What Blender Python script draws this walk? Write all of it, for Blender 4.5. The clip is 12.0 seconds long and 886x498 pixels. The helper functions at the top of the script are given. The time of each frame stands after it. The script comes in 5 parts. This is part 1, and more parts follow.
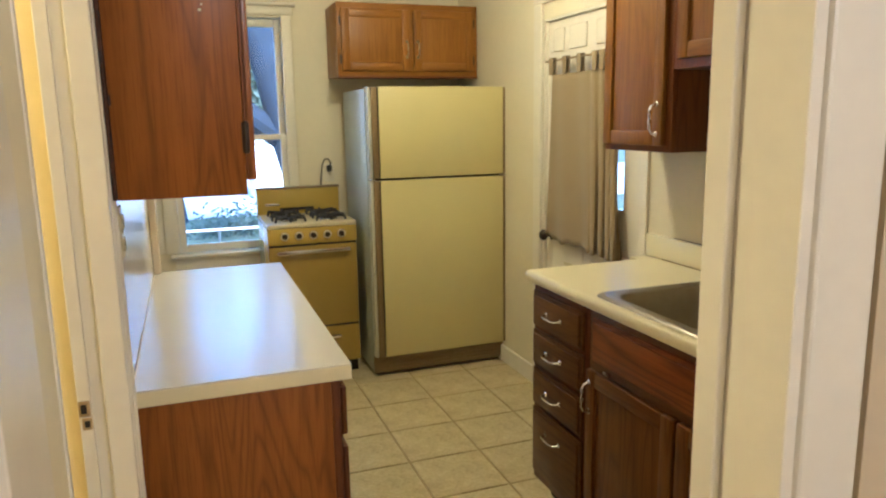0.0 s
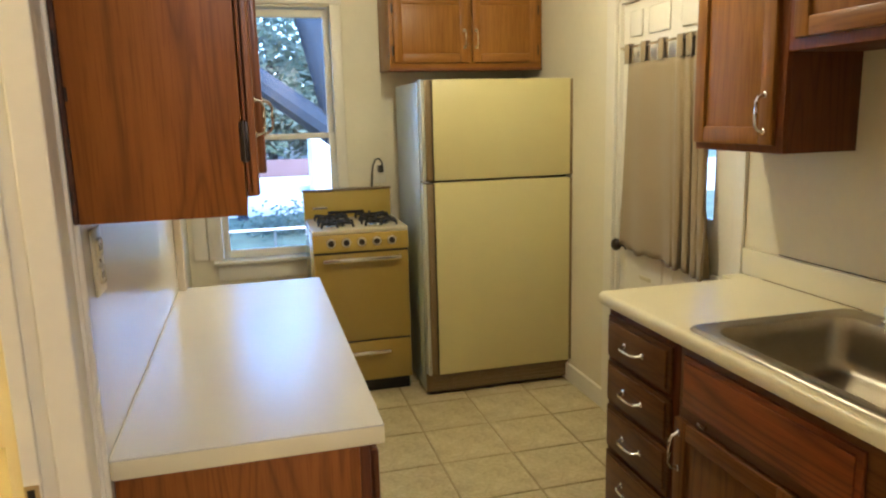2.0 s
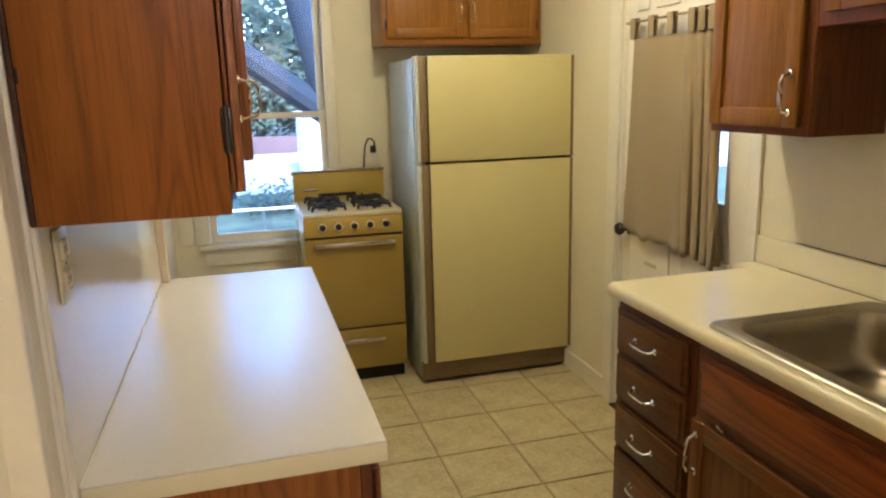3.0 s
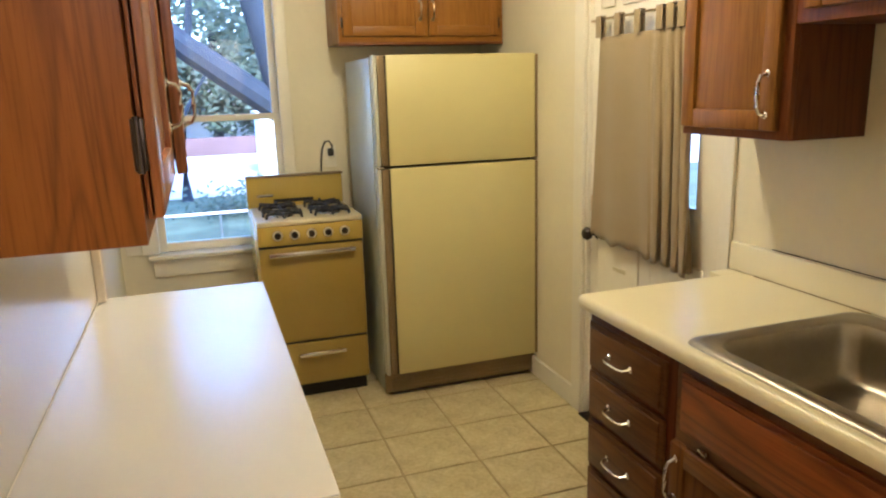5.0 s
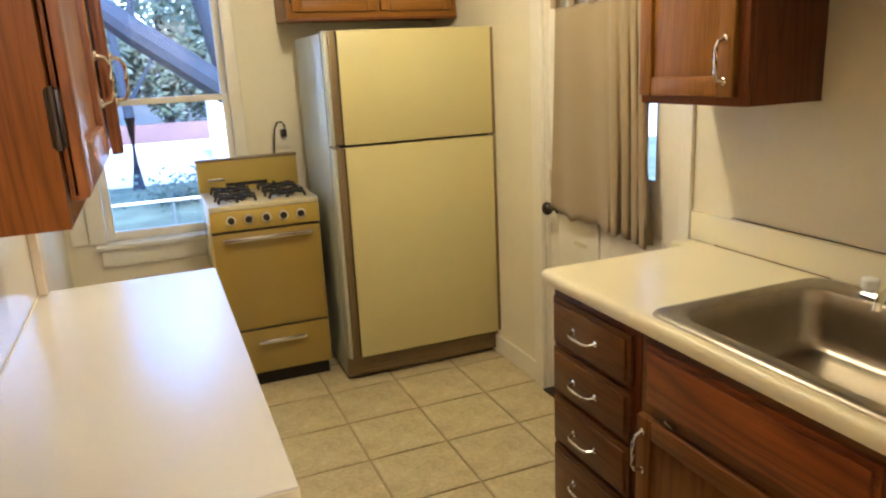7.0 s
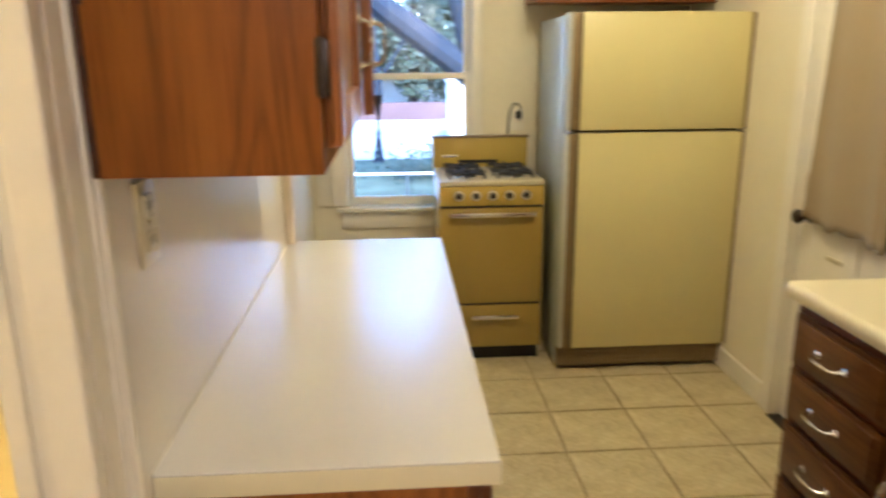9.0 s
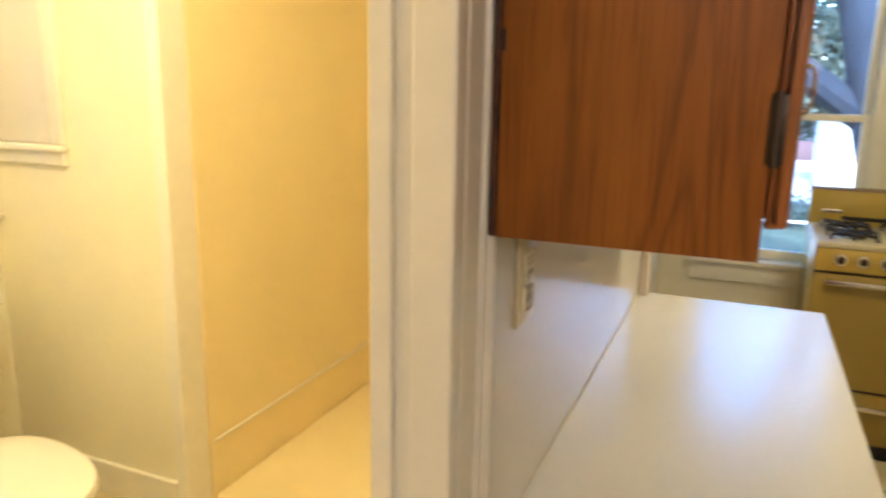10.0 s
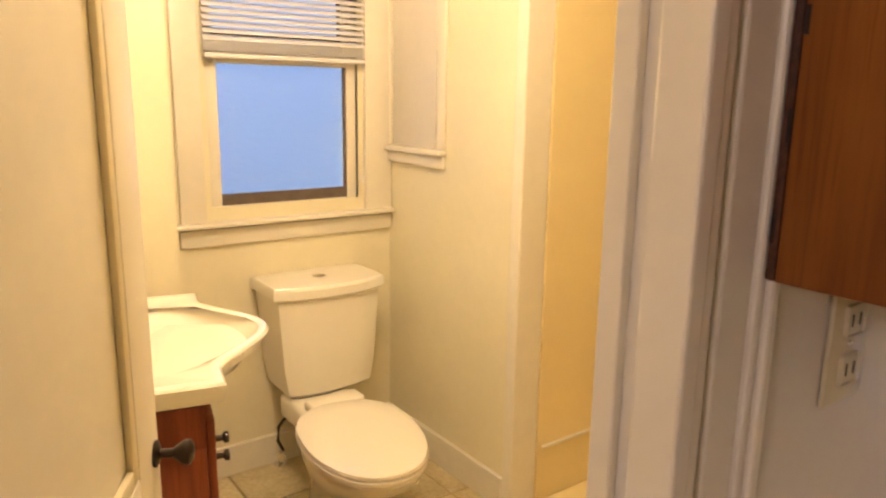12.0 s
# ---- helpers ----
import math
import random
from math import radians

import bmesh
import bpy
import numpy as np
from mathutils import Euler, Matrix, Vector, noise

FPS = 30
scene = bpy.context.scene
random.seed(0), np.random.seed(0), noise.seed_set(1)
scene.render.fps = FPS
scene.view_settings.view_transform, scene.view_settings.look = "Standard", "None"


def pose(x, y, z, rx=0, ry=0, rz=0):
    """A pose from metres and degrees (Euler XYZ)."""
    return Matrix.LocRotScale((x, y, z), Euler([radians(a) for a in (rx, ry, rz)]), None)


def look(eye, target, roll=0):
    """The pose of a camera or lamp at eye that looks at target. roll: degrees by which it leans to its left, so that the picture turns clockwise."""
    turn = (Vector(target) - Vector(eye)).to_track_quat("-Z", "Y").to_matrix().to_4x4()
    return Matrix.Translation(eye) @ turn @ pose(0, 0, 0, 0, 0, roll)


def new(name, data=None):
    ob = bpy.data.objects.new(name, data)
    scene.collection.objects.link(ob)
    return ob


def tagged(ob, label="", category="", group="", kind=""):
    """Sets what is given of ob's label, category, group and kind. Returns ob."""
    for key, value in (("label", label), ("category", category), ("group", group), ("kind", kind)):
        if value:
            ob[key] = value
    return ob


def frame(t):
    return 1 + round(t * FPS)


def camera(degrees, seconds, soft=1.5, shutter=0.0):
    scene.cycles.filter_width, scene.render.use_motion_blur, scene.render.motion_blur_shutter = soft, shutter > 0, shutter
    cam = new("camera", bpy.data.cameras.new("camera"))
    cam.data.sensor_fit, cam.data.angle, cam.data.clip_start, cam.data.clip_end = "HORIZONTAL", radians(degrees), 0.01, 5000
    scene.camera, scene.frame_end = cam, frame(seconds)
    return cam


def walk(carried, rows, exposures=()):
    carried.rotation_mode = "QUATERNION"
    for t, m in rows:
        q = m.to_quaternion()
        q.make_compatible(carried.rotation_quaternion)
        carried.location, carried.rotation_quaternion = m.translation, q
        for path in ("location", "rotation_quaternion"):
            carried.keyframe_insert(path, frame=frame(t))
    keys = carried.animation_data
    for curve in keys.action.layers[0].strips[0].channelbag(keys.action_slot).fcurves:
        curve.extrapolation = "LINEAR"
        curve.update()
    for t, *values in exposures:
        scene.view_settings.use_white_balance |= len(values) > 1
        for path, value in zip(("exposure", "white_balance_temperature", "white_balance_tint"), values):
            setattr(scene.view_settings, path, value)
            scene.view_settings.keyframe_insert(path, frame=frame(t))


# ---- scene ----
cam = camera(64.0, 12.0, soft=2.2, shutter=0.4)
PATH = [
    (0, (-0.002, -0.218, 1.476), (0.66, 1.634, 1.113), -1.0),
    (0.5, (0.032, -0.141, 1.477), (0.659, 1.726, 1.125), -1.2),
    (1, (0.083, -0.052, 1.484), (0.648, 1.837, 1.144), -1.3),
    (1.5, (0.111, 0.04, 1.481), (0.63, 1.941, 1.142), -1.4),
    (2, (0.125, 0.122, 1.477), (0.624, 2.023, 1.106), -1.5),
    (2.5, (0.13, 0.194, 1.476), (0.632, 2.086, 1.069), -1.6),
    (3, (0.131, 0.263, 1.489), (0.653, 2.144, 1.053), -1.5),
    (5, (0.179, 0.398, 1.498), (0.798, 2.248, 1.055), -1.7),
    (5.5, (0.187, 0.418, 1.495), (0.839, 2.254, 1.044), -2.0),
    (6, (0.19, 0.435, 1.491), (0.877, 2.254, 1.023), -2.4),
    (6.5, (0.194, 0.446, 1.484), (0.913, 2.247, 0.997), -2.9),
    (8.5, (0.222, 0.435, 1.458), (0.704, 2.303, 0.929), -1.5),
    (9, (0.19, 0.481, 1.45), (0.316, 2.41, 0.94), -0.5),
    (9.5, (0.141, 0.58, 1.455), (-0.197, 2.498, 1.002), -0.8),
    (10, (0.092, 0.606, 1.473), (-0.667, 2.404, 1.035), 1.0),
    (10.5, (0.104, 0.671, 1.47), (-1.004, 2.271, 1.01), -0.0),
    (11, (0.139, 0.741, 1.465), (-1.234, 2.123, 1.013), 0.4),
    (11.5, (0.153, 0.764, 1.466), (-1.364, 1.991, 1.028), 0.6),
    (12, (0.145, 0.761, 1.463), (-1.443, 1.903, 1.045), 0.9),
]
EXPOSURES = [(0.0, 3.1, 4850, 12), (2.5, 3.05, 4900, 15), (5.5, 3.3, 5000, 18), (8.5, 3.35, 5000, 20), (9.5, 3.3, 5000, 14), (10.0, 3.1, 5100, 15), (10.5, 2.9, 5300, 18), (12.0, 2.68, 5400, 33)]
walk(cam, [(t, look(eye, target, roll)) for t, eye, target, roll in PATH], EXPOSURES)

# ---- world, sun, lamps ----
world = bpy.data.worlds.new("world")
scene.world = world
world.use_nodes = True
sky = world.node_tree.nodes.new("ShaderNodeTexSky")
sky.sky_type, sky.sun_disc = "NISHITA", False
sky.dust_density, sky.ozone_density = 0.3, 4.0
sky.sun_elevation, sky.sun_rotation = radians(37), radians(176)
world.node_tree.links.new(sky.outputs[0], world.node_tree.nodes["Background"].inputs[0])
world.node_tree.nodes["Background"].inputs[1].default_value = 0.15


def lamp(name, kind, place, energy, color, size=0.1):
    data = bpy.data.lights.new(name, kind)
    ob = new(name, data)
    ob.location = place
    data.energy, data.color = energy, color
    if kind == "POINT":
        data.shadow_soft_size = size
    return ob


sun = lamp("sun", "SUN", (0, 0, 10), 1.8, (1.0, 0.98, 0.96))
sun.data.angle = radians(12)
sun.rotation_euler = Vector((0.05, -0.8, 0.6)).to_track_quat("Z", "Y").to_euler()
lamp("kitchen_lamp", "POINT", (0.85, 2.5, 2.35), 5.0, (1.0, 0.78, 0.39), 0.09)
lamp("bathroom_lamp", "POINT", (-1.05, 1.38, 2.32), 9.0, (1.0, 0.74, 0.34), 0.1)
lamp("hall_lamp", "POINT", (0.9, -1.6, 2.25), 6.4, (1.0, 0.86, 0.72), 0.1)


# ---- materials ----
def links(m, a, b):
    m.node_tree.links.new(a, b)


def node(m, kind, **values):
    n = m.node_tree.nodes.new(kind)
    for key, value in values.items():
        n.inputs[key].default_value = value
    return n


def ramp(m, fac, stops):
    n = node(m, "ShaderNodeValToRGB")
    n.color_ramp.elements[0].position, n.color_ramp.elements[0].color = stops[0][0], (*stops[0][1], 1)
    n.color_ramp.elements[1].position, n.color_ramp.elements[1].color = stops[-1][0], (*stops[-1][1], 1)
    for at, color in stops[1:-1]:
        n.color_ramp.elements.new(at).color = (*color, 1)
    links(m, fac, n.inputs[0])
    return n.outputs[0]


def mix(m, fac, a, b, how="MIX"):
    n = m.node_tree.nodes.new("ShaderNodeMix")
    n.data_type, n.blend_type = "RGBA", how
    for socket, value in ((n.inputs[0], fac), (n.inputs[6], a), (n.inputs[7], b)):
        if hasattr(value, "is_linked"):
            links(m, value, socket)
        elif isinstance(value, (int, float)):
            socket.default_value = value
        else:
            socket.default_value = (*value, 1)
    return n.outputs[2]


def noise_at(m, scale, stretch=(1, 1, 1), detail=4.0, rough=0.6, distort=0.0):
    co = node(m, "ShaderNodeTexCoord")
    mp = node(m, "ShaderNodeMapping", Scale=stretch)
    n = node(m, "ShaderNodeTexNoise", Scale=scale, Detail=detail, Roughness=rough, Distortion=distort)
    links(m, co.outputs["Object"], mp.inputs[0])
    links(m, mp.outputs[0], n.inputs[0])
    return n.outputs[0]


def bump(m, bsdf, height, strength=0.2, distance=0.002):
    b = node(m, "ShaderNodeBump", Strength=strength, Distance=distance)
    links(m, height, b.inputs["Height"])
    links(m, b.outputs[0], bsdf.inputs["Normal"])


def material(name, color, rough=0.5, metal=0.0, vary=0.12, scale=3.0, fine=60.0, relief=0.1, coat=0.0, dirt=None, spec=0.5):
    """Paint, plastic or metal with stains and fine grain."""
    m = bpy.data.materials.new(name)
    m.use_nodes = True
    bsdf = m.node_tree.nodes["Principled BSDF"]
    bsdf.inputs["Metallic"].default_value = metal
    bsdf.inputs["Coat Weight"].default_value = coat
    bsdf.inputs["Coat Roughness"].default_value = max(rough * 0.9, 0.29) if rough > 0.3 else rough
    bsdf.inputs["Specular IOR Level"].default_value = spec
    dark = tuple(c * (1 - vary) for c in color) if dirt is None else dirt
    big = noise_at(m, scale)
    small = noise_at(m, fine, detail=2.0)
    base = ramp(m, big, [(0.28, dark), (0.68, color)])
    tone = ramp(m, small, [(0.3, (1 - vary * 0.5,) * 3), (0.7, (1, 1, 1))])
    links(m, mix(m, 1.0, base, tone, "MULTIPLY"), bsdf.inputs["Base Color"])
    r = ramp(m, big, [(0.2, (rough * 1.12,) * 3), (0.8, (rough * 0.92,) * 3)])
    links(m, r, bsdf.inputs["Roughness"])
    if relief:
        bump(m, bsdf, small, relief, 0.001)
    return m


def wood(name, light, dark, axis=2, rough=0.42, scale=9.0, coat=0.05, spec=0.28, figure_depth=0.5):
    """Stained oak: open cathedral figure, fine pores along one axis, slow stain changes."""
    m = bpy.data.materials.new(name)
    m.use_nodes = True
    bsdf = m.node_tree.nodes["Principled BSDF"]
    bsdf.inputs["Coat Weight"].default_value = coat
    bsdf.inputs["Coat Roughness"].default_value = 0.25
    bsdf.inputs["Specular IOR Level"].default_value = spec
    info = node(m, "ShaderNodeObjectInfo")
    co = node(m, "ShaderNodeTexCoord")
    add = m.node_tree.nodes.new("ShaderNodeVectorMath")
    add.operation = "ADD"
    links(m, co.outputs["Object"], add.inputs[0])
    links(m, info.outputs["Random"], add.inputs[1])

    def along(amount):
        stretch = [1.0, 1.0, 1.0]
        stretch[axis] = amount
        mp = node(m, "ShaderNodeMapping", Scale=stretch)
        links(m, add.outputs[0], mp.inputs[0])
        return mp.outputs[0]

    warp = node(m, "ShaderNodeTexNoise", Scale=scale * 0.6, Detail=2.0, Roughness=0.4, Distortion=0.35)
    links(m, along(0.085), warp.inputs[0])
    rings = node(m, "ShaderNodeMath")
    rings.operation = "MULTIPLY"
    rings.inputs[1].default_value = 22.0
    links(m, warp.outputs[0], rings.inputs[0])
    ping = node(m, "ShaderNodeMath")
    ping.operation = "PINGPONG"
    ping.inputs[1].default_value = 0.5
    links(m, rings.outputs[0], ping.inputs[0])
    pores = node(m, "ShaderNodeTexNoise", Scale=scale * 22, Detail=3.0, Roughness=0.7)
    links(m, along(0.035), pores.inputs[0])
    streak = node(m, "ShaderNodeTexNoise", Scale=scale * 5, Detail=3.0, Roughness=0.6)
    links(m, along(0.05), streak.inputs[0])
    mid = tuple((a + b) / 2 for a, b in zip(light, dark))
    figure = ramp(m, ping.outputs[0], [(0.0, dark), (0.10, mid), (0.26, light)])
    c = mix(m, figure_depth, mid, figure)
    c = mix(m, 1.0, c, ramp(m, streak.outputs[0], [(0.3, (0.86, 0.82, 0.76)), (0.62, (1.06, 1.05, 1.03))]), "MULTIPLY")
    c = mix(m, 1.0, c, ramp(m, pores.outputs[0], [(0.34, (0.78, 0.70, 0.60)), (0.50, (1, 1, 1))]), "MULTIPLY")
    c = mix(m, 1.0, c, ramp(m, noise_at(m, 3.0), [(0.3, (0.86, 0.82, 0.78)), (0.7, (1.05, 1.05, 1.03))]), "MULTIPLY")
    links(m, c, bsdf.inputs["Base Color"])
    links(m, ramp(m, noise_at(m, 7.0), [(0.3, (rough * 1.2,) * 3), (0.7, (rough * 0.85,) * 3)]), bsdf.inputs["Roughness"])
    bump(m, bsdf, pores.outputs[0], 0.15, 0.0008)
    return m


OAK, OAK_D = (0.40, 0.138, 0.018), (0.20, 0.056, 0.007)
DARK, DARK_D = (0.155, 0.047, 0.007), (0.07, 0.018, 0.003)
HONEY, HONEY_D = (0.35, 0.158, 0.012), (0.23, 0.092, 0.006)
M = {
    "wall": material("wall_paint", (0.755, 0.69, 0.50), 0.5, vary=0.05, relief=0.25, fine=35),
    "wall_bath": material("bathroom_paint", (0.80, 0.74, 0.52), 0.42, vary=0.05, relief=0.2, fine=35),
    "wall_hall": material("hall_paint", (0.60, 0.50, 0.33), 0.55, vary=0.06, relief=0.2, fine=35),
    "panel": material("splash_panel", (0.72, 0.67, 0.58), 0.22, vary=0.05, relief=0.05),
    "trim": material("trim_gloss_paint", (0.80, 0.75, 0.62), 0.34, vary=0.06, scale=5, relief=0.15, fine=25),
    "ceiling": material("ceiling_paint", (0.78, 0.76, 0.70), 0.8, vary=0.04),
    "shower": material("shower_surround", (0.81, 0.675, 0.33), 0.36, vary=0.04, relief=0.05),
    "laminate": material("white_laminate", (0.80, 0.77, 0.70), 0.22, vary=0.04, fine=120, relief=0.04, scale=1.6, spec=1.0, coat=1.0),
    "laminate_cream": material("cream_laminate", (0.79, 0.715, 0.47), 0.33, vary=0.04, fine=140, relief=0.05),
    "oak": wood("oak", OAK, OAK_D, 2, coat=0.5, spec=0.5),
    "oak_h": wood("oak_across", OAK, OAK_D, 0),
    "side": wood("oak_side", (0.305, 0.108, 0.009), (0.165, 0.050, 0.004), 2, scale=10.0, figure_depth=0.6),
    "honey": wood("honey_oak", HONEY, HONEY_D, 2, figure_depth=0.35),
    "honey_h": wood("honey_oak_across", HONEY, HONEY_D, 0, figure_depth=0.35),
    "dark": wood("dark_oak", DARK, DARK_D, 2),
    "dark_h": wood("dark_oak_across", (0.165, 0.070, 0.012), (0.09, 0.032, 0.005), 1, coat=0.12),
    "frame_red": wood("red_brown_frame", (0.21, 0.064, 0.007), (0.12, 0.034, 0.004), 2),
    "oak_low": wood("dark_brown_oak", (0.185, 0.074, 0.007), (0.10, 0.034, 0.004), 2, figure_depth=0.7),
    "oak_low_h": wood("dark_brown_oak_across", (0.185, 0.070, 0.007), (0.10, 0.034, 0.004), 1),
    "vanity": wood("vanity_wood", (0.26, 0.07, 0.018), (0.12, 0.03, 0.01), 2),
    # Dark rough oak edge, with the casing's shade put into the colour.
    "scribe": material("dark_shaded_oak", (0.13, 0.042, 0.008), 0.7, vary=0.8, scale=30, fine=90, relief=0.6),
    # Near-black colour stands in for the shade in recesses and toe spaces.
    "shadow": material("recess_shade", (0.012, 0.010, 0.008), 0.7),
    "fridge": material("almond_enamel", (0.62, 0.545, 0.235), 0.38, vary=0.03, fine=220, relief=0.35),
    "fridge_side": material("grey_enamel", (0.46, 0.49, 0.41), 0.38, vary=0.16, fine=200, relief=0.25),
    "fridge_trim": material("fridge_trim", (0.27, 0.19, 0.085), 0.4, metal=0.2, vary=0.2),
    "fridge_edge": material("pale_grey_edge", (0.56, 0.55, 0.43), 0.4, vary=0.08),
    "gasket": material("gasket", (0.04, 0.03, 0.02), 0.6),
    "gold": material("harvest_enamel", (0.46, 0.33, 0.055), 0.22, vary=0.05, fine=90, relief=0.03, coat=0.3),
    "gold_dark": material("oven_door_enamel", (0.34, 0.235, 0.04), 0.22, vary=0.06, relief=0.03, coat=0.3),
    "cooktop": material("cooktop_enamel", (0.62, 0.54, 0.34), 0.25, vary=0.12, scale=12),
    "caulk": material("stain_and_shade_caulk", (0.30, 0.20, 0.08), 0.7, vary=0.4, scale=25),
    "iron": material("cast_iron", (0.018, 0.016, 0.015), 0.55, vary=0.3),
    "chrome": material("chrome", (0.80, 0.78, 0.74), 0.22, metal=1.0, vary=0.06, relief=0.02),
    "brass": material("worn_brass", (0.62, 0.48, 0.28), 0.3, metal=1.0, vary=0.2),
    "bronze": material("dark_bronze", (0.06, 0.045, 0.035), 0.35, metal=0.8, vary=0.3),
    "steel": material("stainless_steel", (0.38, 0.34, 0.27), 0.33, spec=0.5, metal=1.0, vary=0.12, scale=9, fine=90, relief=0.08),
    "plastic": material("ivory_plastic", (0.62, 0.55, 0.34), 0.35, vary=0.05),
    "clear": material("clear_knob", (0.85, 0.85, 0.82), 0.15, vary=0.02),
    "porcelain": material("porcelain", (0.84, 0.80, 0.68), 0.10, vary=0.02, relief=0.0, coat=0.4),
    "seat": material("seat_plastic", (0.84, 0.79, 0.66), 0.2, vary=0.02, relief=0.0),
    "putty": material("aged_putty", (0.16, 0.125, 0.10), 0.7, vary=0.3, scale=12),
    "rubber": material("black_rubber", (0.02, 0.02, 0.02), 0.5),
    "blind": material("blind_slat", (0.78, 0.76, 0.74), 0.35, vary=0.03),
    "beige": material("beige_plank", (0.70, 0.60, 0.44), 0.5, vary=0.08),
    "moulding": material("yellowed_gloss", (0.74, 0.66, 0.42), 0.35, vary=0.06),
    # The sky's blue cast on the trunk is put into this colour.
    "bark": material("bark", (0.022, 0.032, 0.046), 0.9, vary=0.3, scale=4, fine=18, relief=0.25),
    "brick_far": material("far_brick", (0.13, 0.075, 0.07), 0.8, vary=0.3, scale=1.0),
    "pale_far": material("far_render", (0.75, 0.75, 0.73), 0.8, vary=0.1, scale=0.5),
    "concrete": material("concrete", (0.55, 0.54, 0.52), 0.85, vary=0.15, scale=0.6, fine=12),
    "grass": material("grass", (0.14, 0.17, 0.09), 0.9, vary=0.5, scale=1.5, fine=25, relief=0.5),
    "siding": material("grey_siding", (0.42, 0.43, 0.42), 0.7, vary=0.15),
    "rail": material("painted_iron", (0.10, 0.12, 0.12), 0.5, vary=0.2),
}


def floor_tile_material():
    m = bpy.data.materials.new("floor_tile")
    m.use_nodes = True
    bsdf = m.node_tree.nodes["Principled BSDF"]
    info = node(m, "ShaderNodeObjectInfo")
    marble = noise_at(m, 9.0, detail=8.0, rough=0.72, distort=0.8)
    fine = noise_at(m, 60.0, detail=3.0)
    c = ramp(m, marble, [(0.30, (0.45, 0.37, 0.19)), (0.5, (0.60, 0.51, 0.28)), (0.7, (0.70, 0.62, 0.38))])
    tint = ramp(m, info.outputs["Random"], [(0.0, (0.90, 0.90, 0.90)), (1.0, (1.0, 1.0, 1.0))])
    c = mix(m, 1.0, c, tint, "MULTIPLY")
    speck = ramp(m, fine, [(0.35, (0.85, 0.83, 0.78)), (0.6, (1, 1, 1))])
    c = mix(m, 1.0, c, speck, "MULTIPLY")
    links(m, c, bsdf.inputs["Base Color"])
    bsdf.inputs["Roughness"].default_value = 0.38
    bump(m, bsdf, marble, 0.15, 0.001)
    return m


M["tile"] = floor_tile_material()
M["grout"] = material("grout", (0.44, 0.34, 0.165), 0.7, vary=0.2, scale=8)


def cloth_material():
    m = material("curtain_cloth", (0.315, 0.235, 0.115), 0.85, vary=0.08, scale=3, fine=400, relief=0.4)
    bsdf = m.node_tree.nodes["Principled BSDF"]
    bsdf.inputs["Sheen Weight"].default_value = 0.3
    return m


M["cloth"] = cloth_material()


def glass_material(name, rough, tint=(1, 1, 1), wavy=0.0):
    m = bpy.data.materials.new(name)
    m.use_nodes = True
    bsdf = m.node_tree.nodes["Principled BSDF"]
    bsdf.inputs["Base Color"].default_value = (*tint, 1)
    bsdf.inputs["Roughness"].default_value = rough
    bsdf.inputs["Transmission Weight"].default_value = 1.0
    bsdf.inputs["IOR"].default_value = 1.45
    if wavy:
        bump(m, bsdf, noise_at(m, 42.0, (1, 0.45, 1.5), detail=5.0), wavy, 0.006)
    return m


M["glass"] = glass_material("clear_glass", 0.0)
M["frosted"] = glass_material("frosted_glass", 0.42, (0.84, 0.90, 0.88), 1.0)


def leaf_material():
    m = bpy.data.materials.new("leaves")
    m.use_nodes = True
    bsdf = m.node_tree.nodes["Principled BSDF"]
    geo = node(m, "ShaderNodeNewGeometry")
    c = ramp(m, geo.outputs["Random Per Island"], [(0.0, (0.07, 0.10, 0.06)), (0.5, (0.10, 0.13, 0.09)), (1.0, (0.13, 0.16, 0.12))])
    links(m, c, bsdf.inputs["Base Color"])
    bsdf.inputs["Roughness"].default_value = 0.5
    out = m.node_tree.nodes["Material Output"]
    thin = node(m, "ShaderNodeBsdfTranslucent")
    blend = node(m, "ShaderNodeMixShader", Fac=0.4)
    links(m, c, thin.inputs[0])
    links(m, bsdf.outputs[0], blend.inputs[1])
    links(m, thin.outputs[0], blend.inputs[2])
    links(m, blend.outputs[0], out.inputs[0])
    return m


M["leaf"] = leaf_material()

# ---- building helpers ----
ORIGIN = {}


def thing(name, place, label, category, group="", kind=""):
    ob = tagged(new(name), label, category, group, kind)
    ob.location = place
    ORIGIN[ob] = Vector(place)
    return ob


def finish(ob, bm, mat, smooth=False, origin=None):
    if origin is not None:
        bmesh.ops.translate(bm, verts=bm.verts, vec=-origin)
    bmesh.ops.recalc_face_normals(bm, faces=bm.faces)
    bm.to_mesh(ob.data)
    bm.free()
    ob.data.materials.append(M[mat])
    if smooth:
        for f in ob.data.polygons:
            f.use_smooth = True
        ob.data.set_sharp_from_angle(angle=radians(35))


def part(name, bm, mat, parent, label="", smooth=True, kind=""):
    ob = tagged(new(name, bpy.data.meshes.new(name)), label, kind=kind)
    ob.parent = parent
    ORIGIN[ob] = ORIGIN[parent]
    finish(ob, bm, mat, smooth, ORIGIN[parent])
    return ob


def solid(name, bm, mat, label="", category="", kind="structure", smooth=False, group=""):
    ob = tagged(new(name, bpy.data.meshes.new(name)), label, category, group, kind)
    finish(ob, bm, mat, smooth)
    ORIGIN[ob] = Vector((0, 0, 0))
    return ob


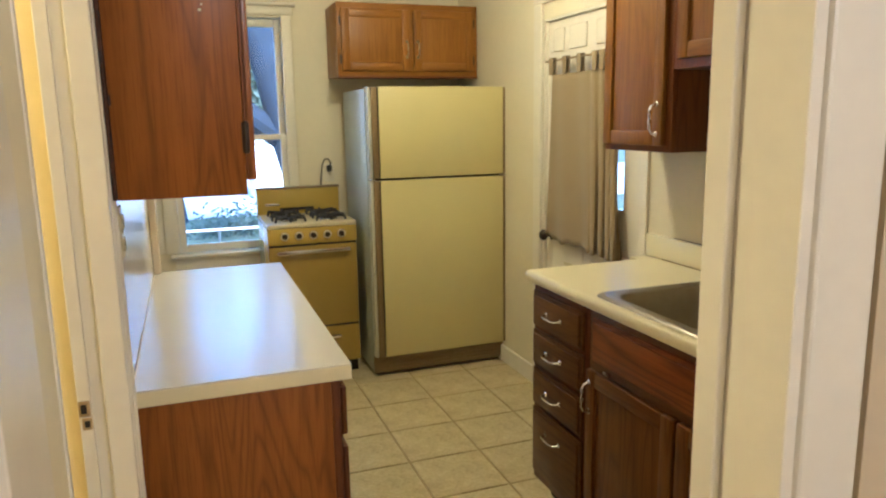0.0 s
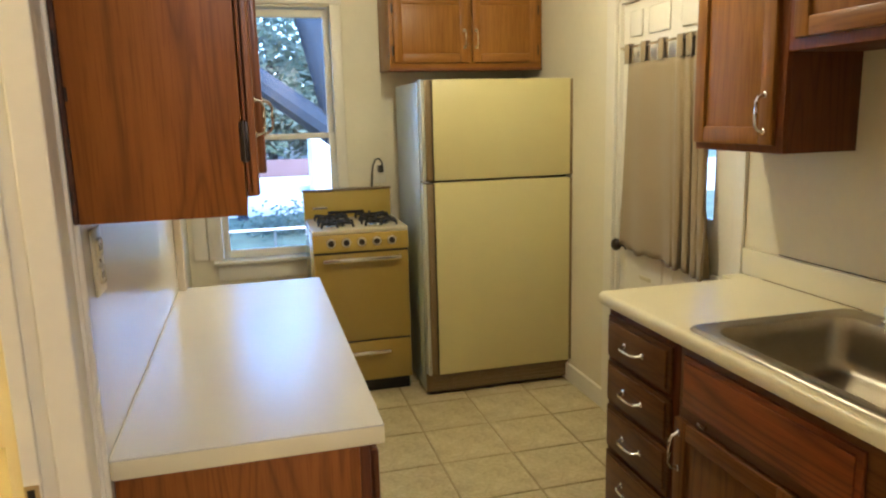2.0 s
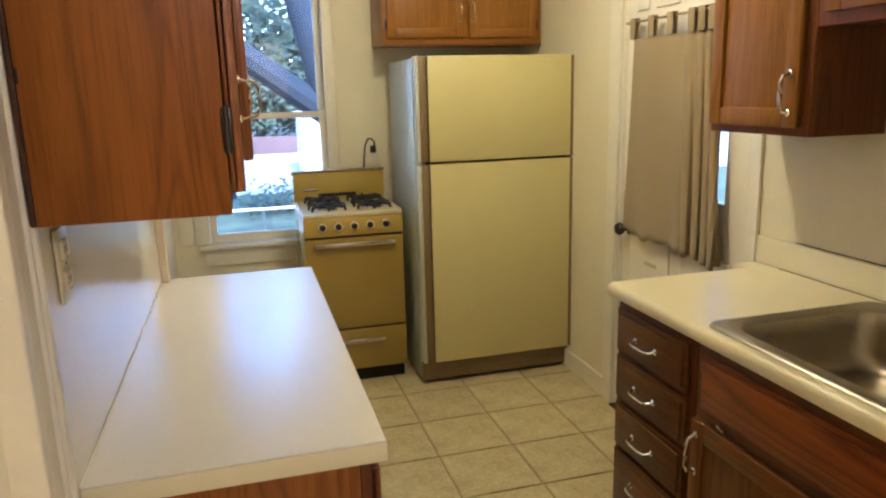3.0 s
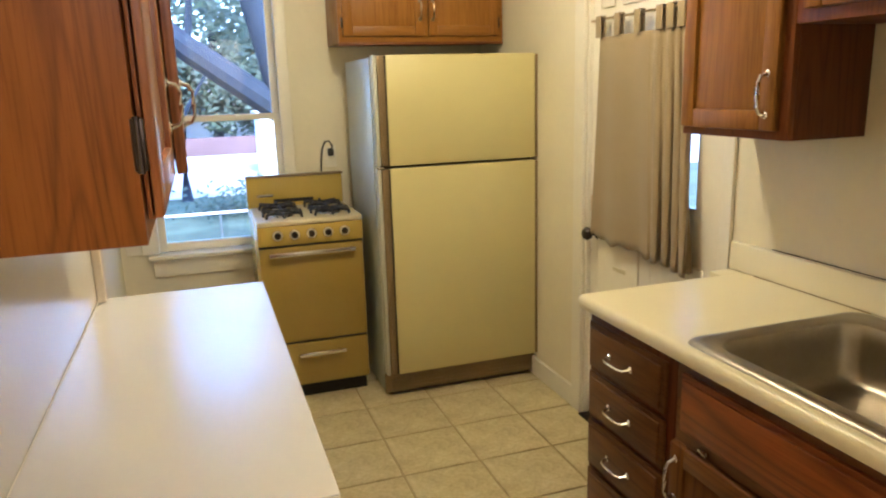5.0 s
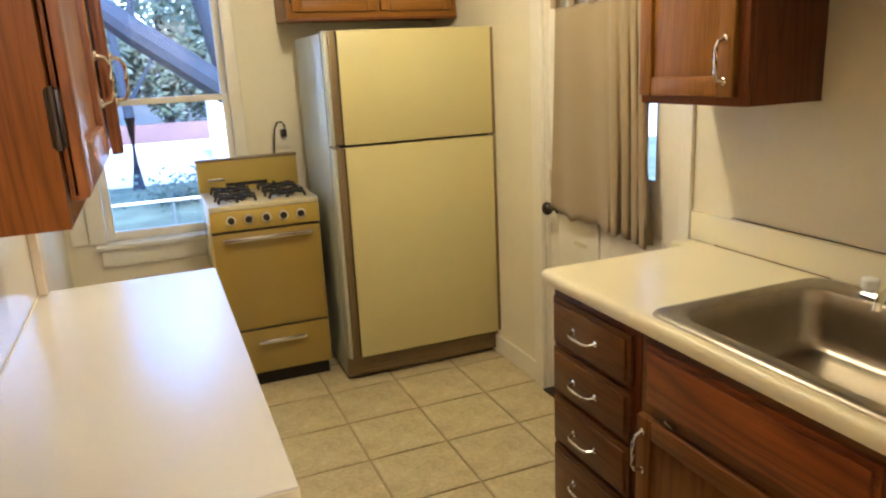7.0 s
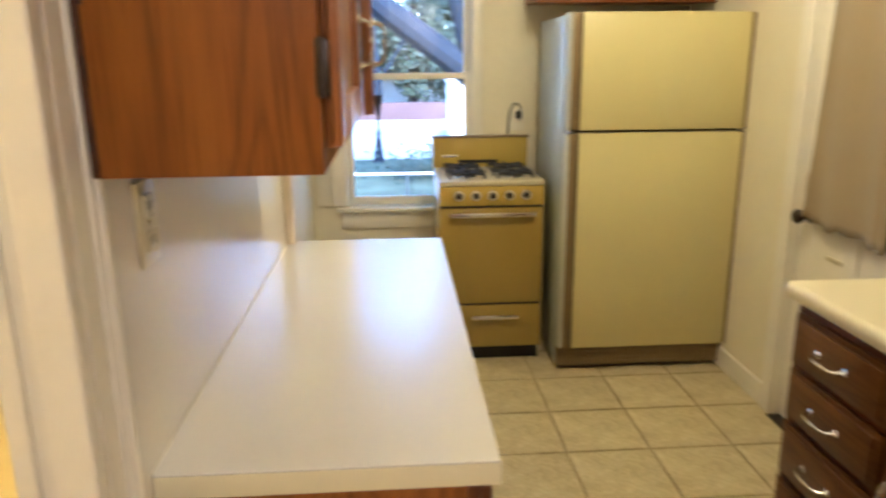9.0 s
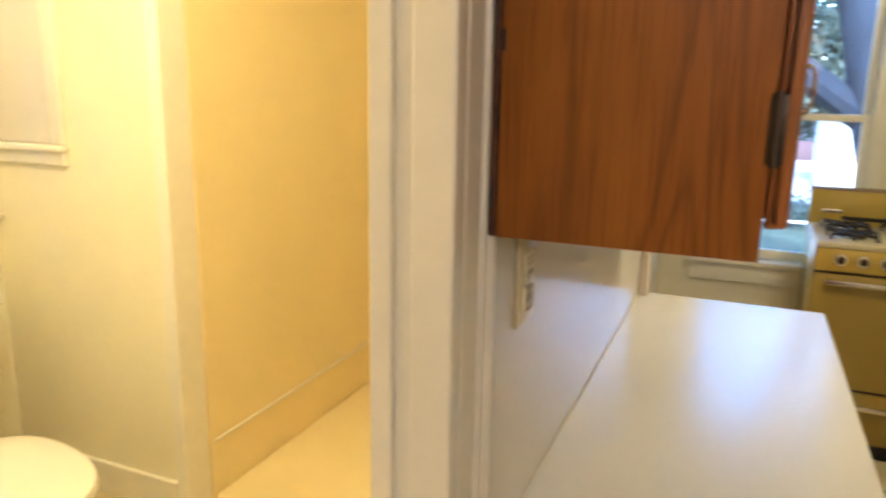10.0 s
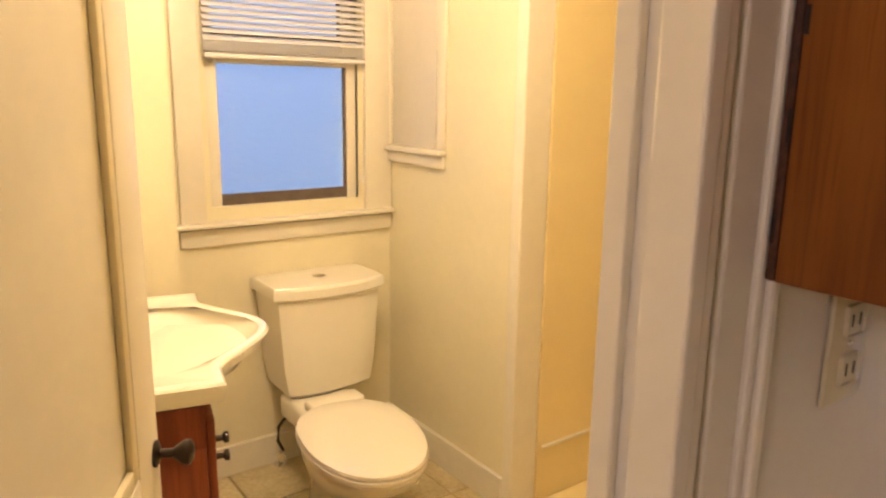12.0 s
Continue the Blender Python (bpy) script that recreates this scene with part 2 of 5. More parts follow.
def box(bm, x0, x1, y0, y1, z0, z1, bevel=0.0, segments=2):
    vs = [bm.verts.new((x, y, z)) for x in (x0, x1) for y in (y0, y1) for z in (z0, z1)]
    fs = [bm.faces.new([vs[i] for i in f]) for f in ((0, 1, 3, 2), (4, 6, 7, 5), (0, 4, 5, 1), (2, 3, 7, 6), (0, 2, 6, 4), (1, 5, 7, 3))]
    if bevel:
        bmesh.ops.bevel(bm, geom=list({e for f in fs for e in f.edges}), offset=bevel, segments=segments, affect="EDGES", profile=0.5)
    return bm


def B(*a, **k):
    return box(bmesh.new(), *a, **k)


def rod(bm, points, radius, sides=10, flat=1.0):
    """A round bar through the points."""
    points = [Vector(p) for p in points]
    rings = []
    for i, p in enumerate(points):
        ahead = (points[min(i + 1, len(points) - 1)] - points[max(i - 1, 0)]).normalized()
        side = ahead.cross(Vector((0, 0, 1)))
        side = Vector((1, 0, 0)) if side.length < 1e-4 else side.normalized()
        up = side.cross(ahead)
        r = radius[i] if isinstance(radius, (list, tuple)) else radius
        rings.append([bm.verts.new(p + side * math.cos(a) * r + up * math.sin(a) * r * flat) for a in [2 * math.pi * k / sides for k in range(sides)]])
    for a, b in zip(rings, rings[1:]):
        for k in range(sides):
            bm.faces.new((a[k], a[(k + 1) % sides], b[(k + 1) % sides], b[k]))
    bm.faces.new(rings[0])
    bm.faces.new(rings[-1])
    return bm


def turned(bm, center, axis, profile, sides=20):
    """A turned piece: profile of (distance along axis, radius)."""
    axis = Vector(axis).normalized()
    u = axis.orthogonal().normalized()
    v = axis.cross(u)
    rings = []
    for d, r in profile:
        rings.append([bm.verts.new(Vector(center) + axis * d + (u * math.cos(a) + v * math.sin(a)) * max(r, 1e-4)) for a in [2 * math.pi * k / sides for k in range(sides)]])
    for a, b in zip(rings, rings[1:]):
        for k in range(sides):
            bm.faces.new((a[k], a[(k + 1) % sides], b[(k + 1) % sides], b[k]))
    bm.faces.new(rings[0])
    bm.faces.new(rings[-1])
    return bm


def loft(bm, outlines):
    """Skin through closed outlines of equal count, capped."""
    rings = [[bm.verts.new(p) for p in o] for o in outlines]
    n = len(rings[0])
    for a, b in zip(rings, rings[1:]):
        for k in range(n):
            bm.faces.new((a[k], a[(k + 1) % n], b[(k + 1) % n], b[k]))
    bm.faces.new(rings[0])
    bm.faces.new(rings[-1])
    return bm


def oriented(axis, u, v, d):
    """Point with in-plane u, height v and depth d for a front that faces along axis."""
    return (u, d, v) if axis == "y" else (d, u, v)


def panel_door(parent, name, axis, u0, u1, z0, z1, front, out, mats, label="", frame_w=0.055, sunk=0.010):
    """A framed cabinet door with a recessed panel and a rounded outer lip. front: face depth; out: +1 or -1 along axis."""
    back = front - out * 0.019
    lo, hi = min(front, back), max(front, back)

    def slab(a0, a1, b0, b1, d0, d1, bevel):
        bm = bmesh.new()
        if axis == "y":
            return box(bm, a0, a1, d0, d1, b0, b1, bevel)
        return box(bm, d0, d1, a0, a1, b0, b1, bevel)

    door = part(name, slab(u0, u1, z0, z1, lo if out > 0 else lo + sunk, hi - sunk if out > 0 else hi, 0.001), mats[0], parent, label)
    part("rail", slab(u0 + frame_w, u1 - frame_w, z0, z0 + frame_w, lo, hi, 0.005), mats[1], door)
    part("rail", slab(u0 + frame_w, u1 - frame_w, z1 - frame_w, z1, lo, hi, 0.005), mats[1], door)
    part("stile", slab(u0, u0 + frame_w - 0.0005, z0, z1, lo, hi, 0.005), mats[0], door)
    part("stile", slab(u1 - frame_w + 0.0005, u1, z0, z1, lo, hi, 0.005), mats[0], door)
    return door


def bail(parent, mat, a, b, out, label="", radius=0.0045, drop=0.0):
    """An arched pull from a to b that stands out along out."""
    a, b, out = Vector(a), Vector(b), Vector(out)
    bm = bmesh.new()
    pts = [a, a + out * 0.75 + (b - a) * 0.06, a + out + (b - a) * 0.2, a + out + (b - a) * 0.5, a + out + (b - a) * 0.8, b + out * 0.75 - (b - a) * 0.06, b]
    pts = [p + Vector((0, 0, -drop)) if 0 < i < 6 else p for i, p in enumerate(pts)]
    rod(bm, pts, [radius * 1.5, radius, radius, radius * 1.25, radius, radius, radius * 1.5], 8)
    for p in (a, b):
        turned(bm, p - out.normalized() * 0.001, out, [(0, 0.009), (0.003, 0.009), (0.006, 0.005)], 12)
    return part("handle", bm, mat, parent, label)


# ---- the shell ----
W, D, H = 1.75, 4.30, 2.50
EDGE = -0.15
solid("floor", B(-2.5, 1.9, -2.2, 4.5, -0.12, -0.006), "grout", "vinyl floor bed in dark grout colour")
solid("ceiling", B(-2.55, 1.9, -2.3, 4.45, H, H + 0.1), "ceiling", "plain painted ceiling")
bm = bmesh.new()
box(bm, -0.40, -0.09, D, D + 0.16, 0, H)
box(bm, 0.61, W + 0.15, D, D + 0.16, 0, H)
box(bm, -0.09, 0.61, D, D + 0.16, 0, 0.69)
box(bm, -0.09, 0.61, D, D + 0.16, 2.09, H)
solid("wall_north", bm, "wall", "cream painted kitchen wall round the window")
bm = bmesh.new()
box(bm, W, W + 0.14, 0.4, 2.245, 0, H)
box(bm, W, W + 0.14, 3.105, D, 0, H)
box(bm, W, W + 0.14, 2.245, 3.105, 1.955, H)
solid("wall_east", bm, "wall", "cream painted kitchen wall beside the back door")
bm = bmesh.new()
box(bm, 0.69, W, 0.43, 0.56, 0, H)
box(bm, -0.26, 0.69, 0.43, 0.56, 2.06, H)
box(bm, -0.30, -0.18, 0.43, 0.56, 0, 2.06)
solid("wall_south", bm, "wall", "cream painted wall with the kitchen opening")
bm = bmesh.new()
box(bm, -0.225, EDGE - 0.012, 1.205, 2.66, 0, H)
box(bm, -0.225, EDGE - 0.012, 0.561, 1.205, 2.06, H)
box(bm, -0.225, EDGE - 0.012, 0.561, 0.66, 0, 2.06)
solid("wall_partition", bm, "wall", "painted partition between kitchen and bathroom")
solid("wall_panel", B(EDGE - 0.012, EDGE, 1.29, 2.655, 0.0, 1.9, bevel=0.001), "panel", "glossy pale splash panel over the counter")
solid("trim", B(EDGE + 0.001, EDGE + 0.026, 2.60, 2.648, 0.9155, 2.0, bevel=0.004), "beige", "beige end post of the splash panel standing on the worktop")
solid("trim", B(EDGE - 0.012, EDGE + 0.006, 2.656, 2.70, 0.86, H - 0.01, bevel=0.003), "beige", "beige edge strip of the splash panel")
solid("wall_west", B(-0.40, -0.262, 2.70, D, 0, H), "wall", "cream painted wall beside the window")
solid("wall_hall_east", B(1.30, 1.42, -2.2, 0.43, 0, H), "wall_hall", "tan painted hall wall")
solid("wall_hall_west", B(-0.75, -0.63, -2.2, 0.43, 0, H), "wall_hall", "tan painted hall wall")
solid("wall_hall_south", B(-0.75, 1.42, -2.3, -2.2, 0, H), "wall_hall", "tan painted hall wall")
bm = bmesh.new()
box(bm, -0.75, -0.30, 0.41, 0.43, 0, H)
box(bm, 0.80, 1.42, 0.41, 0.43, 0, H)
solid("wall_hall_north", bm, "wall_hall", "tan painted hall wall beside the opening")

# bathroom shell
BX, BY = -2.40, 2.31
bm = bmesh.new()
box(bm, BX - 0.14, BX, 0.5, 1.56, 0, H)
box(bm, BX - 0.14, BX, 2.16, BY + 0.1, 0, H)
box(bm, BX - 0.14, BX, 1.56, 2.16, 0, 1.06)
box(bm, BX - 0.14, BX, 1.56, 2.16, 2.0, H)
solid("wall_bathroom_west", bm, "wall_bath", "pale yellow bathroom wall with the window")
solid("wall_bathroom_north", B(BX, -1.60, BY, BY + 0.10, 0, H), "wall_bath", "pale yellow bathroom wall beside the toilet")
solid("wall_bathroom_south", B(BX, -0.26, 0.58, 0.66, 0, H), "wall_bath", "pale yellow bathroom wall behind the vanity")
solid("wall_chase", B(BX, -2.12, 0.66, 1.36, 0, H), "wall_bath", "boxed pipe chase painted pale yellow")
solid("wall_shower_west", B(-1.65, -1.55, BY + 0.101, 3.70, 0, H), "shower", "smooth warm yellow shower surround")
solid("wall_shower_north", B(-1.55, -0.41, 3.60, 3.70, 0, H), "shower", "smooth warm yellow shower surround")
solid("wall_shower_east", B(-0.265, -0.227, 1.25, 2.66, 0, H), "shower", "smooth warm yellow shower surround")
bm = bmesh.new()
box(bm, -1.549, -1.540, BY + 0.12, 3.59, 0.232, 0.244, 0.003)
box(bm, -1.540, -0.41, 3.590, 3.60, 0.232, 0.244, 0.003)
solid("trim", bm, "trim", "pale ledge strip of the shower surround")
solid("shower_tray", B(-1.549, -0.42, BY + 0.11, 3.59, 0.0, 0.03, bevel=0.01), "shower", "warm yellow shower tray")
solid("trim", B(-1.605, -1.555, BY - 0.018, BY + 0.10, 0.0, H - 0.005, bevel=0.006), "trim", "painted corner board of the shower")

# ---- openings and trim ----
# kitchen opening
bm = bmesh.new()
box(bm, 0.67, 0.69, 0.415, 0.575, 0, 2.04, 0.002)
solid("trim", bm, "trim", "cream painted side of the kitchen opening")
solid("trim", B(0.69, 0.79, 0.408, 0.43, 0, 2.14, bevel=0.006), "trim", "painted casing of the kitchen opening")
solid("trim", B(0.655, 0.67, 0.52, 0.565, 0, 2.04, bevel=0.003), "trim", "thin painted stop strip")
solid("trim", B(-0.18, -0.160, 0.415, 0.575, 0, 2.04, bevel=0.002), "trim", "cream painted side of the kitchen opening")
solid("trim", B(-0.28, -0.18, 0.408, 0.43, 0, 2.14, bevel=0.006), "trim", "painted casing of the kitchen opening")
solid("trim", B(-0.18, 0.69, 0.415, 0.575, 2.04, 2.06, bevel=0.002), "trim", "painted head of the kitchen opening")
solid("trim", B(-0.18, 0.69, 0.408, 0.43, 2.061, 2.14, bevel=0.006), "trim", "painted head casing")


def moulded_casing(u0, u1, face, y_out, z0, z1, axis="x", label="moulded casing in cream gloss paint"):
    """A casing with a stepped, grooved face. u runs across it, face is the wall."""
    bm = bmesh.new()
    w = u1 - u0
    for a, b, d in ((0.0, 0.18, 0.020), (0.19, 0.30, 0.013), (0.31, 0.74, 0.017), (0.75, 0.86, 0.022), (0.87, 1.0, 0.027)):
        lo, hi = sorted((face, face + d * y_out))
        if axis == "x":
            box(bm, lo, hi, u0 + a * w, u0 + b * w + 0.001, z0, z1, 0.0035)
        else:
            box(bm, u0 + a * w, u0 + b * w + 0.001, lo, hi, z0, z1, 0.0035)
    return solid("trim", bm, "trim", label)


moulded_casing(1.192, 1.288, EDGE - 0.012, 1, 0.0, 2.12)
bm = bmesh.new()
box(bm, -0.227, -0.140, 1.193, 1.204, 0, 2.05, 0.001)
box(bm, -0.227, -0.204, 1.182, 1.1928, 0, 2.05, 0.002)
box(bm, -0.180, -0.137, 1.173, 1.1928, 0, 2.04, 0.003)
solid("door_jamb", bm, "trim", "painted jamb of the bathroom door")
bm = bmesh.new()
box(bm, -0.222, -0.160, 0.662, 0.676, 0, 2.05, 0.002)
box(bm, -0.222, -0.145, 0.676, 1.186, 2.03, 2.05, 0.002)
solid("door_jamb", bm, "trim", "painted jamb of the bathroom door")
strike = thing("strike_plate", (-0.20, 1.181, 0.90), "worn brass strike plate let into the painted door jamb", "strike plate")
bm = bmesh.new()
box(bm, -0.226, -0.206, 1.1802, 1.1828, 0.94, 0.97, 0.001)
box(bm, -0.222, -0.205, 1.1802, 1.1828, 0.913, 0.937, 0.001)
part("plate", bm, "brass", strike)
bm = bmesh.new()
box(bm, -0.222, -0.212, 1.1792, 1.1800, 0.946, 0.964)
box(bm, -0.218, -0.209, 1.1792, 1.1800, 0.919, 0.931)
part("hole", bm, "shadow", strike)

# window of the kitchen
FY = D - 0.004
win = thing("window_1", (0.26, D, 0.69), "white painted double-hung sash window over the garden", "window", kind="structure")
bm = bmesh.new()
box(bm, -0.155, -0.075, FY - 0.02, FY, 0.70, 2.10, 0.004)
box(bm, -0.235, -0.16, FY - 0.012, FY, 0.70, 2.10, 0.004)
box(bm, 0.595, 0.655, FY - 0.02, FY, 0.70, 2.10, 0.004)
box(bm, -0.235, 0.665, FY - 0.022, FY, 2.101, 2.15, 0.004)
box(bm, -0.238, 0.685, FY - 0.045, FY, 2.151, 2.170, 0.005)
part("window_frame", bm, "trim", win)
bm = bmesh.new()
box(bm, -0.13, 0.66, FY - 0.05, FY + 0.05, 0.668, 0.692, 0.006)
part("window_sill", bm, "trim", win)
part("apron", B(-0.11, 0.64, FY - 0.018, FY, 0.575, 0.667, bevel=0.004), "trim", win)


def sash(parent, x0, x1, y, z0, z1, st=0.038, bottom=0.05, top=0.038, mat="trim"):
    s = part("sash", B(x0, x0 + st, y, y + 0.034, z0, z1, bevel=0.003), mat, parent)
    part("stile", B(x1 - st, x1, y, y + 0.034, z0, z1, bevel=0.003), mat, s)
    part("rail", B(x0 + st + 0.0005, x1 - st - 0.0005, y, y + 0.034, z0, z0 + bottom, bevel=0.003), mat, s)
    part("rail", B(x0 + st + 0.0005, x1 - st - 0.0005, y, y + 0.034, z1 - top, z1, bevel=0.003), mat, s)
    p = part("pane", B(x0 + st - 0.004, x1 - st + 0.004, y + 0.014, y + 0.018, z0 + bottom - 0.004, z1 - top + 0.004), "glass", s)
    p.visible_shadow = False
    return s


sash(win, -0.075, 0.600, D + 0.025, 0.695, 1.395, bottom=0.045, top=0.032)
sash(win, -0.075, 0.600, D + 0.065, 1.362, 2.085, bottom=0.032, top=0.045)
bm = bmesh.new()
box(bm, -0.089, -0.078, D + 0.001, D + 0.13, 0.69, 2.09)
box(bm, 0.602, 0.609, D + 0.001, D + 0.13, 0.69, 2.09)
part("liner", bm, "trim", win)

# back door in the east wall, with a curtain
door = thing("door_1", (W, 2.68, 0), "closed white painted back door with raised panels", "door", kind="structure")
bm = bmesh.new()
box(bm, W + 0.02, W + 0.05, 2.258, 2.40, 0.01, 1.94)
box(bm, W + 0.02, W + 0.05, 2.96, 3.092, 0.01, 1.94)
box(bm, W + 0.02, W + 0.05, 2.40, 2.96, 0.01, 1.065)
box(bm, W + 0.02, W + 0.05, 2.40, 2.96, 1.62, 1.94)
part("slab", bm, "trim", door)
part("slot_plate", B(W + 0.006, W + 0.0105, 2.80, 2.89, 0.735, 0.752, bevel=0.002), "plastic", door)
g = part("pane", B(W + 0.030, W + 0.035, 2.395, 2.965, 1.06, 1.625), "glass", door)
g.visible_shadow = False
for z0, z1 in ((0.12, 0.42), (0.50, 0.86)):
    for y0, y1 in ((2.34, 2.64), (2.72, 3.02)):
        bm = bmesh.new()
        box(bm, W + 0.010, W + 0.0195, y0, y1, z0, z1, 0.008)
        part("panel", bm, "trim", door)
for y0, y1 in ((2.34, 2.64), (2.72, 2.88), (2.93, 3.03)):
    part("panel", B(W + 0.011, W + 0.0195, y0, y1, 1.79, 1.90, bevel=0.007), "trim", door)
bm = bmesh.new()
turned(bm, (W + 0.02, 3.03, 0.87), (-1, 0, 0), [(0, 0.03), (0.006, 0.03), (0.012, 0.012), (0.035, 0.011), (0.042, 0.024), (0.058, 0.029), (0.07, 0.022), (0.074, 0.004)])
part("door_knob", bm, "bronze", door, "dark bronze door knob")
part("latch", B(W + 0.002, W + 0.02, 3.035, 3.07, 0.955, 1.03, bevel=0.004), "brass", door)
solid("trim", B(W - 0.020, W, 3.106, 3.185, 0, 2.03, bevel=0.005), "trim", "painted door casing")
solid("trim", B(W - 0.014, W, 2.19, 2.244, 0, 2.03, bevel=0.004), "trim", "painted door casing")
solid("trim", B(W - 0.022, W, 2.19, 3.19, 2.031, 2.09, bevel=0.005), "trim", "painted head casing")
bm = bmesh.new()
box(bm, W - 0.0, W + 0.12, 3.093, 3.104, 0, 1.952)
box(bm, W - 0.0, W + 0.12, 2.246, 2.256, 0, 1.952)
box(bm, W - 0.0, W + 0.12, 2.257, 3.092, 1.942, 1.953)
solid("door_frame", bm, "trim", "painted lining of the back door")
solid("threshold", B(W - 0.03, W + 0.12, 2.257, 3.092, -0.004, 0.008, bevel=0.002), "bronze", "worn brown door threshold")
solid("baseboard", B(W - 0.016, W, 3.186, 4.29, 0.0, 0.10, bevel=0.005), "trim", "cream painted baseboard")
solid("baseboard", B(0.7, W - 0.02, D - 0.016, D, 0.0, 0.10, bevel=0.005), "trim", "cream painted baseboard")


def curtain():
    ob = thing("curtain", (W - 0.02, 3.0, 1.75), "taupe cloth tab-top curtain gathered before the back door", "curtain")
    n, rows = 150, 26
    y0, y1 = 2.985, 2.405
    bm = bmesh.new()
    grid = []
    for j in range(rows + 1):
        v = j / rows
        row = []
        for i in range(n + 1):
            u = i / n
            gather = 0.0015 + 0.019 * max(0.0, (u - 0.60) / 0.40) ** 0.5 * (0.5 + 0.5 * v)
            soft = 0.007 * math.sin(u * 16 + 1.0 - 1.5 * v) * (0.35 + 0.65 * v)
            gather *= 0.55 + 0.9 * v
            fold = gather * math.sin(u * u * u * 34 - 3.2 * v * u + 0.3 * math.sin(v * 4))
            lap = 0.55 * gather * math.sin(2 * (u * u * u * 34 - 3.2 * v * u))
            y = y0 + (y1 - y0) * u + lap - 0.045 * v * u + (0.015 * math.sin(u * 9) * v) + 0.018 * (1 - v) * (1 - u) * -1 + (0.022 * v * (1 - u))
            hem = 0.008 * math.sin(u * 17 + 0.6) + 0.006 * math.sin(u * 41) - 0.02 * u
            z = 1.675 - (1.675 - 0.865 - hem * 0.9) * v
            row.append(bm.verts.new((W - 0.030 + soft + fold, y, z)))
        grid.append(row)
    for a, b in zip(grid, grid[1:]):
        for i in range(n):
            bm.faces.new((a[i], a[i + 1], b[i + 1], b[i]))
    ob2 = part("cloth", bm, "cloth", ob)
    ob2.modifiers.new("thickness", "SOLIDIFY").thickness = 0.003
    for k in range(6):
        y = y0 - 0.022 - (k * 0.132 if k < 4 else 0.396 + (k - 3) * 0.06)
        bm = bmesh.new()
        box(bm, W - 0.040, W - 0.037, y - 0.019, y + 0.019, 1.673, 1.752, 0.001)
        box(bm, W - 0.020, W - 0.017, y - 0.019, y + 0.019, 1.673, 1.752, 0.001)
        box(bm, W - 0.040, W - 0.017, y - 0.019, y + 0.019, 1.7525, 1.7555, 0.001)
        part("tab", bm, "cloth", ob)
    rodob = thing("curtain_rod", (W - 0.029, 2.7, 1.74), "thin metal curtain rod on the back door", "curtain rod")
    bm = rod(bmesh.new(), [(W, 3.035, 1.74), (W - 0.024, 3.035, 1.742), (W - 0.029, 3.028, 1.742), (W - 0.029, 2.34, 1.742), (W - 0.024, 2.333, 1.742), (W, 2.333, 1.74)], 0.005, 8)
    part("bar", bm, "brass", rodob)


curtain()

# bathroom door
bdoor = thing("door_2", (-0.225, 0.70, 0), "open cream painted bathroom door with flat panels", "door", kind="structure")
ox, oy = -0.225, 0.70
bm = bmesh.new()
part("slab", box(bm, ox - 0.590, ox, oy - 0.035, oy - 0.010, 0.012, 2.01), "trim", bdoor)
for nm, a, b, z0, z1 in (("stile", -0.590, -0.497, 0.012, 2.01), ("stile", -0.105, 0.0, 0.012, 2.01), ("rail", -0.4965, -0.1055, 0.012, 0.20), ("rail", -0.4965, -0.1055, 0.86, 1.022), ("rail", -0.4965, -0.1055, 1.88, 2.01)):
    part(nm, B(ox + a, ox + b, oy - 0.009, oy, z0, z1, bevel=0.003), "trim", bdoor)
for z0, z1 in ((0.20, 0.86), (1.022, 1.88)):
    bm = bmesh.new()
    for a, b, c, d in ((-0.4965, -0.477, z0, z1), (-0.125, -0.1055, z0, z1), (-0.477, -0.125, z0, z0 + 0.02), (-0.477, -0.125, z1 - 0.02, z1)):
        box(bm, ox + a, ox + b, oy - 0.0095, oy - 0.001, c, d, 0.002)
    part("moulding", bm, "moulding", bdoor)
bm = bmesh.new()
turned(bm, (ox - 0.568, oy, 1.015), (0, 1, 0), [(0, 0.017), (0.003, 0.017), (0.007, 0.006), (0.022, 0.006), (0.027, 0.010), (0.036, 0.016), (0.043, 0.016), (0.047, 0.010), (0.048, 0.002)])
part("door_knob", bm, "bronze", bdoor, "dark bronze door knob")
bdoor.rotation_euler = (0, 0, radians(-26))

# ---- cabinets ----
def base_left():
    x0, x1, y0, y1, top = EDGE + 0.001, 0.300, 1.372, 2.63, 0.875
    ob = thing("base_cabinet", (x0, y0, 0), "reddish oak base cabinet with a plain grained end", "cabinet")
    part("body", B(x0, x1 - 0.02, y0, y1, 0.09, top, bevel=0.001), "side", ob)
    # Coloured as the shade under the cabinet.
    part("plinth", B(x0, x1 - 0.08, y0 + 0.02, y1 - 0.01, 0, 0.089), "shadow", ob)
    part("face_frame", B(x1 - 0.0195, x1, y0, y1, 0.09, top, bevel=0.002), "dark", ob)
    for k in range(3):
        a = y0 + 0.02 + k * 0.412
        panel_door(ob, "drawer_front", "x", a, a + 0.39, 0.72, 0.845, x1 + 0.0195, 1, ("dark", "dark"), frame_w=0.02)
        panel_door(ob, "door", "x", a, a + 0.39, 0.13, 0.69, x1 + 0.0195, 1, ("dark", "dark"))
    return ob


base_left()


def worktop(name, label, x0, x1, y0, y1, z0, z1, mat, round_front=0.008):
    ob = thing(name, (x0, y0, z0), label, "worktop")
    return ob


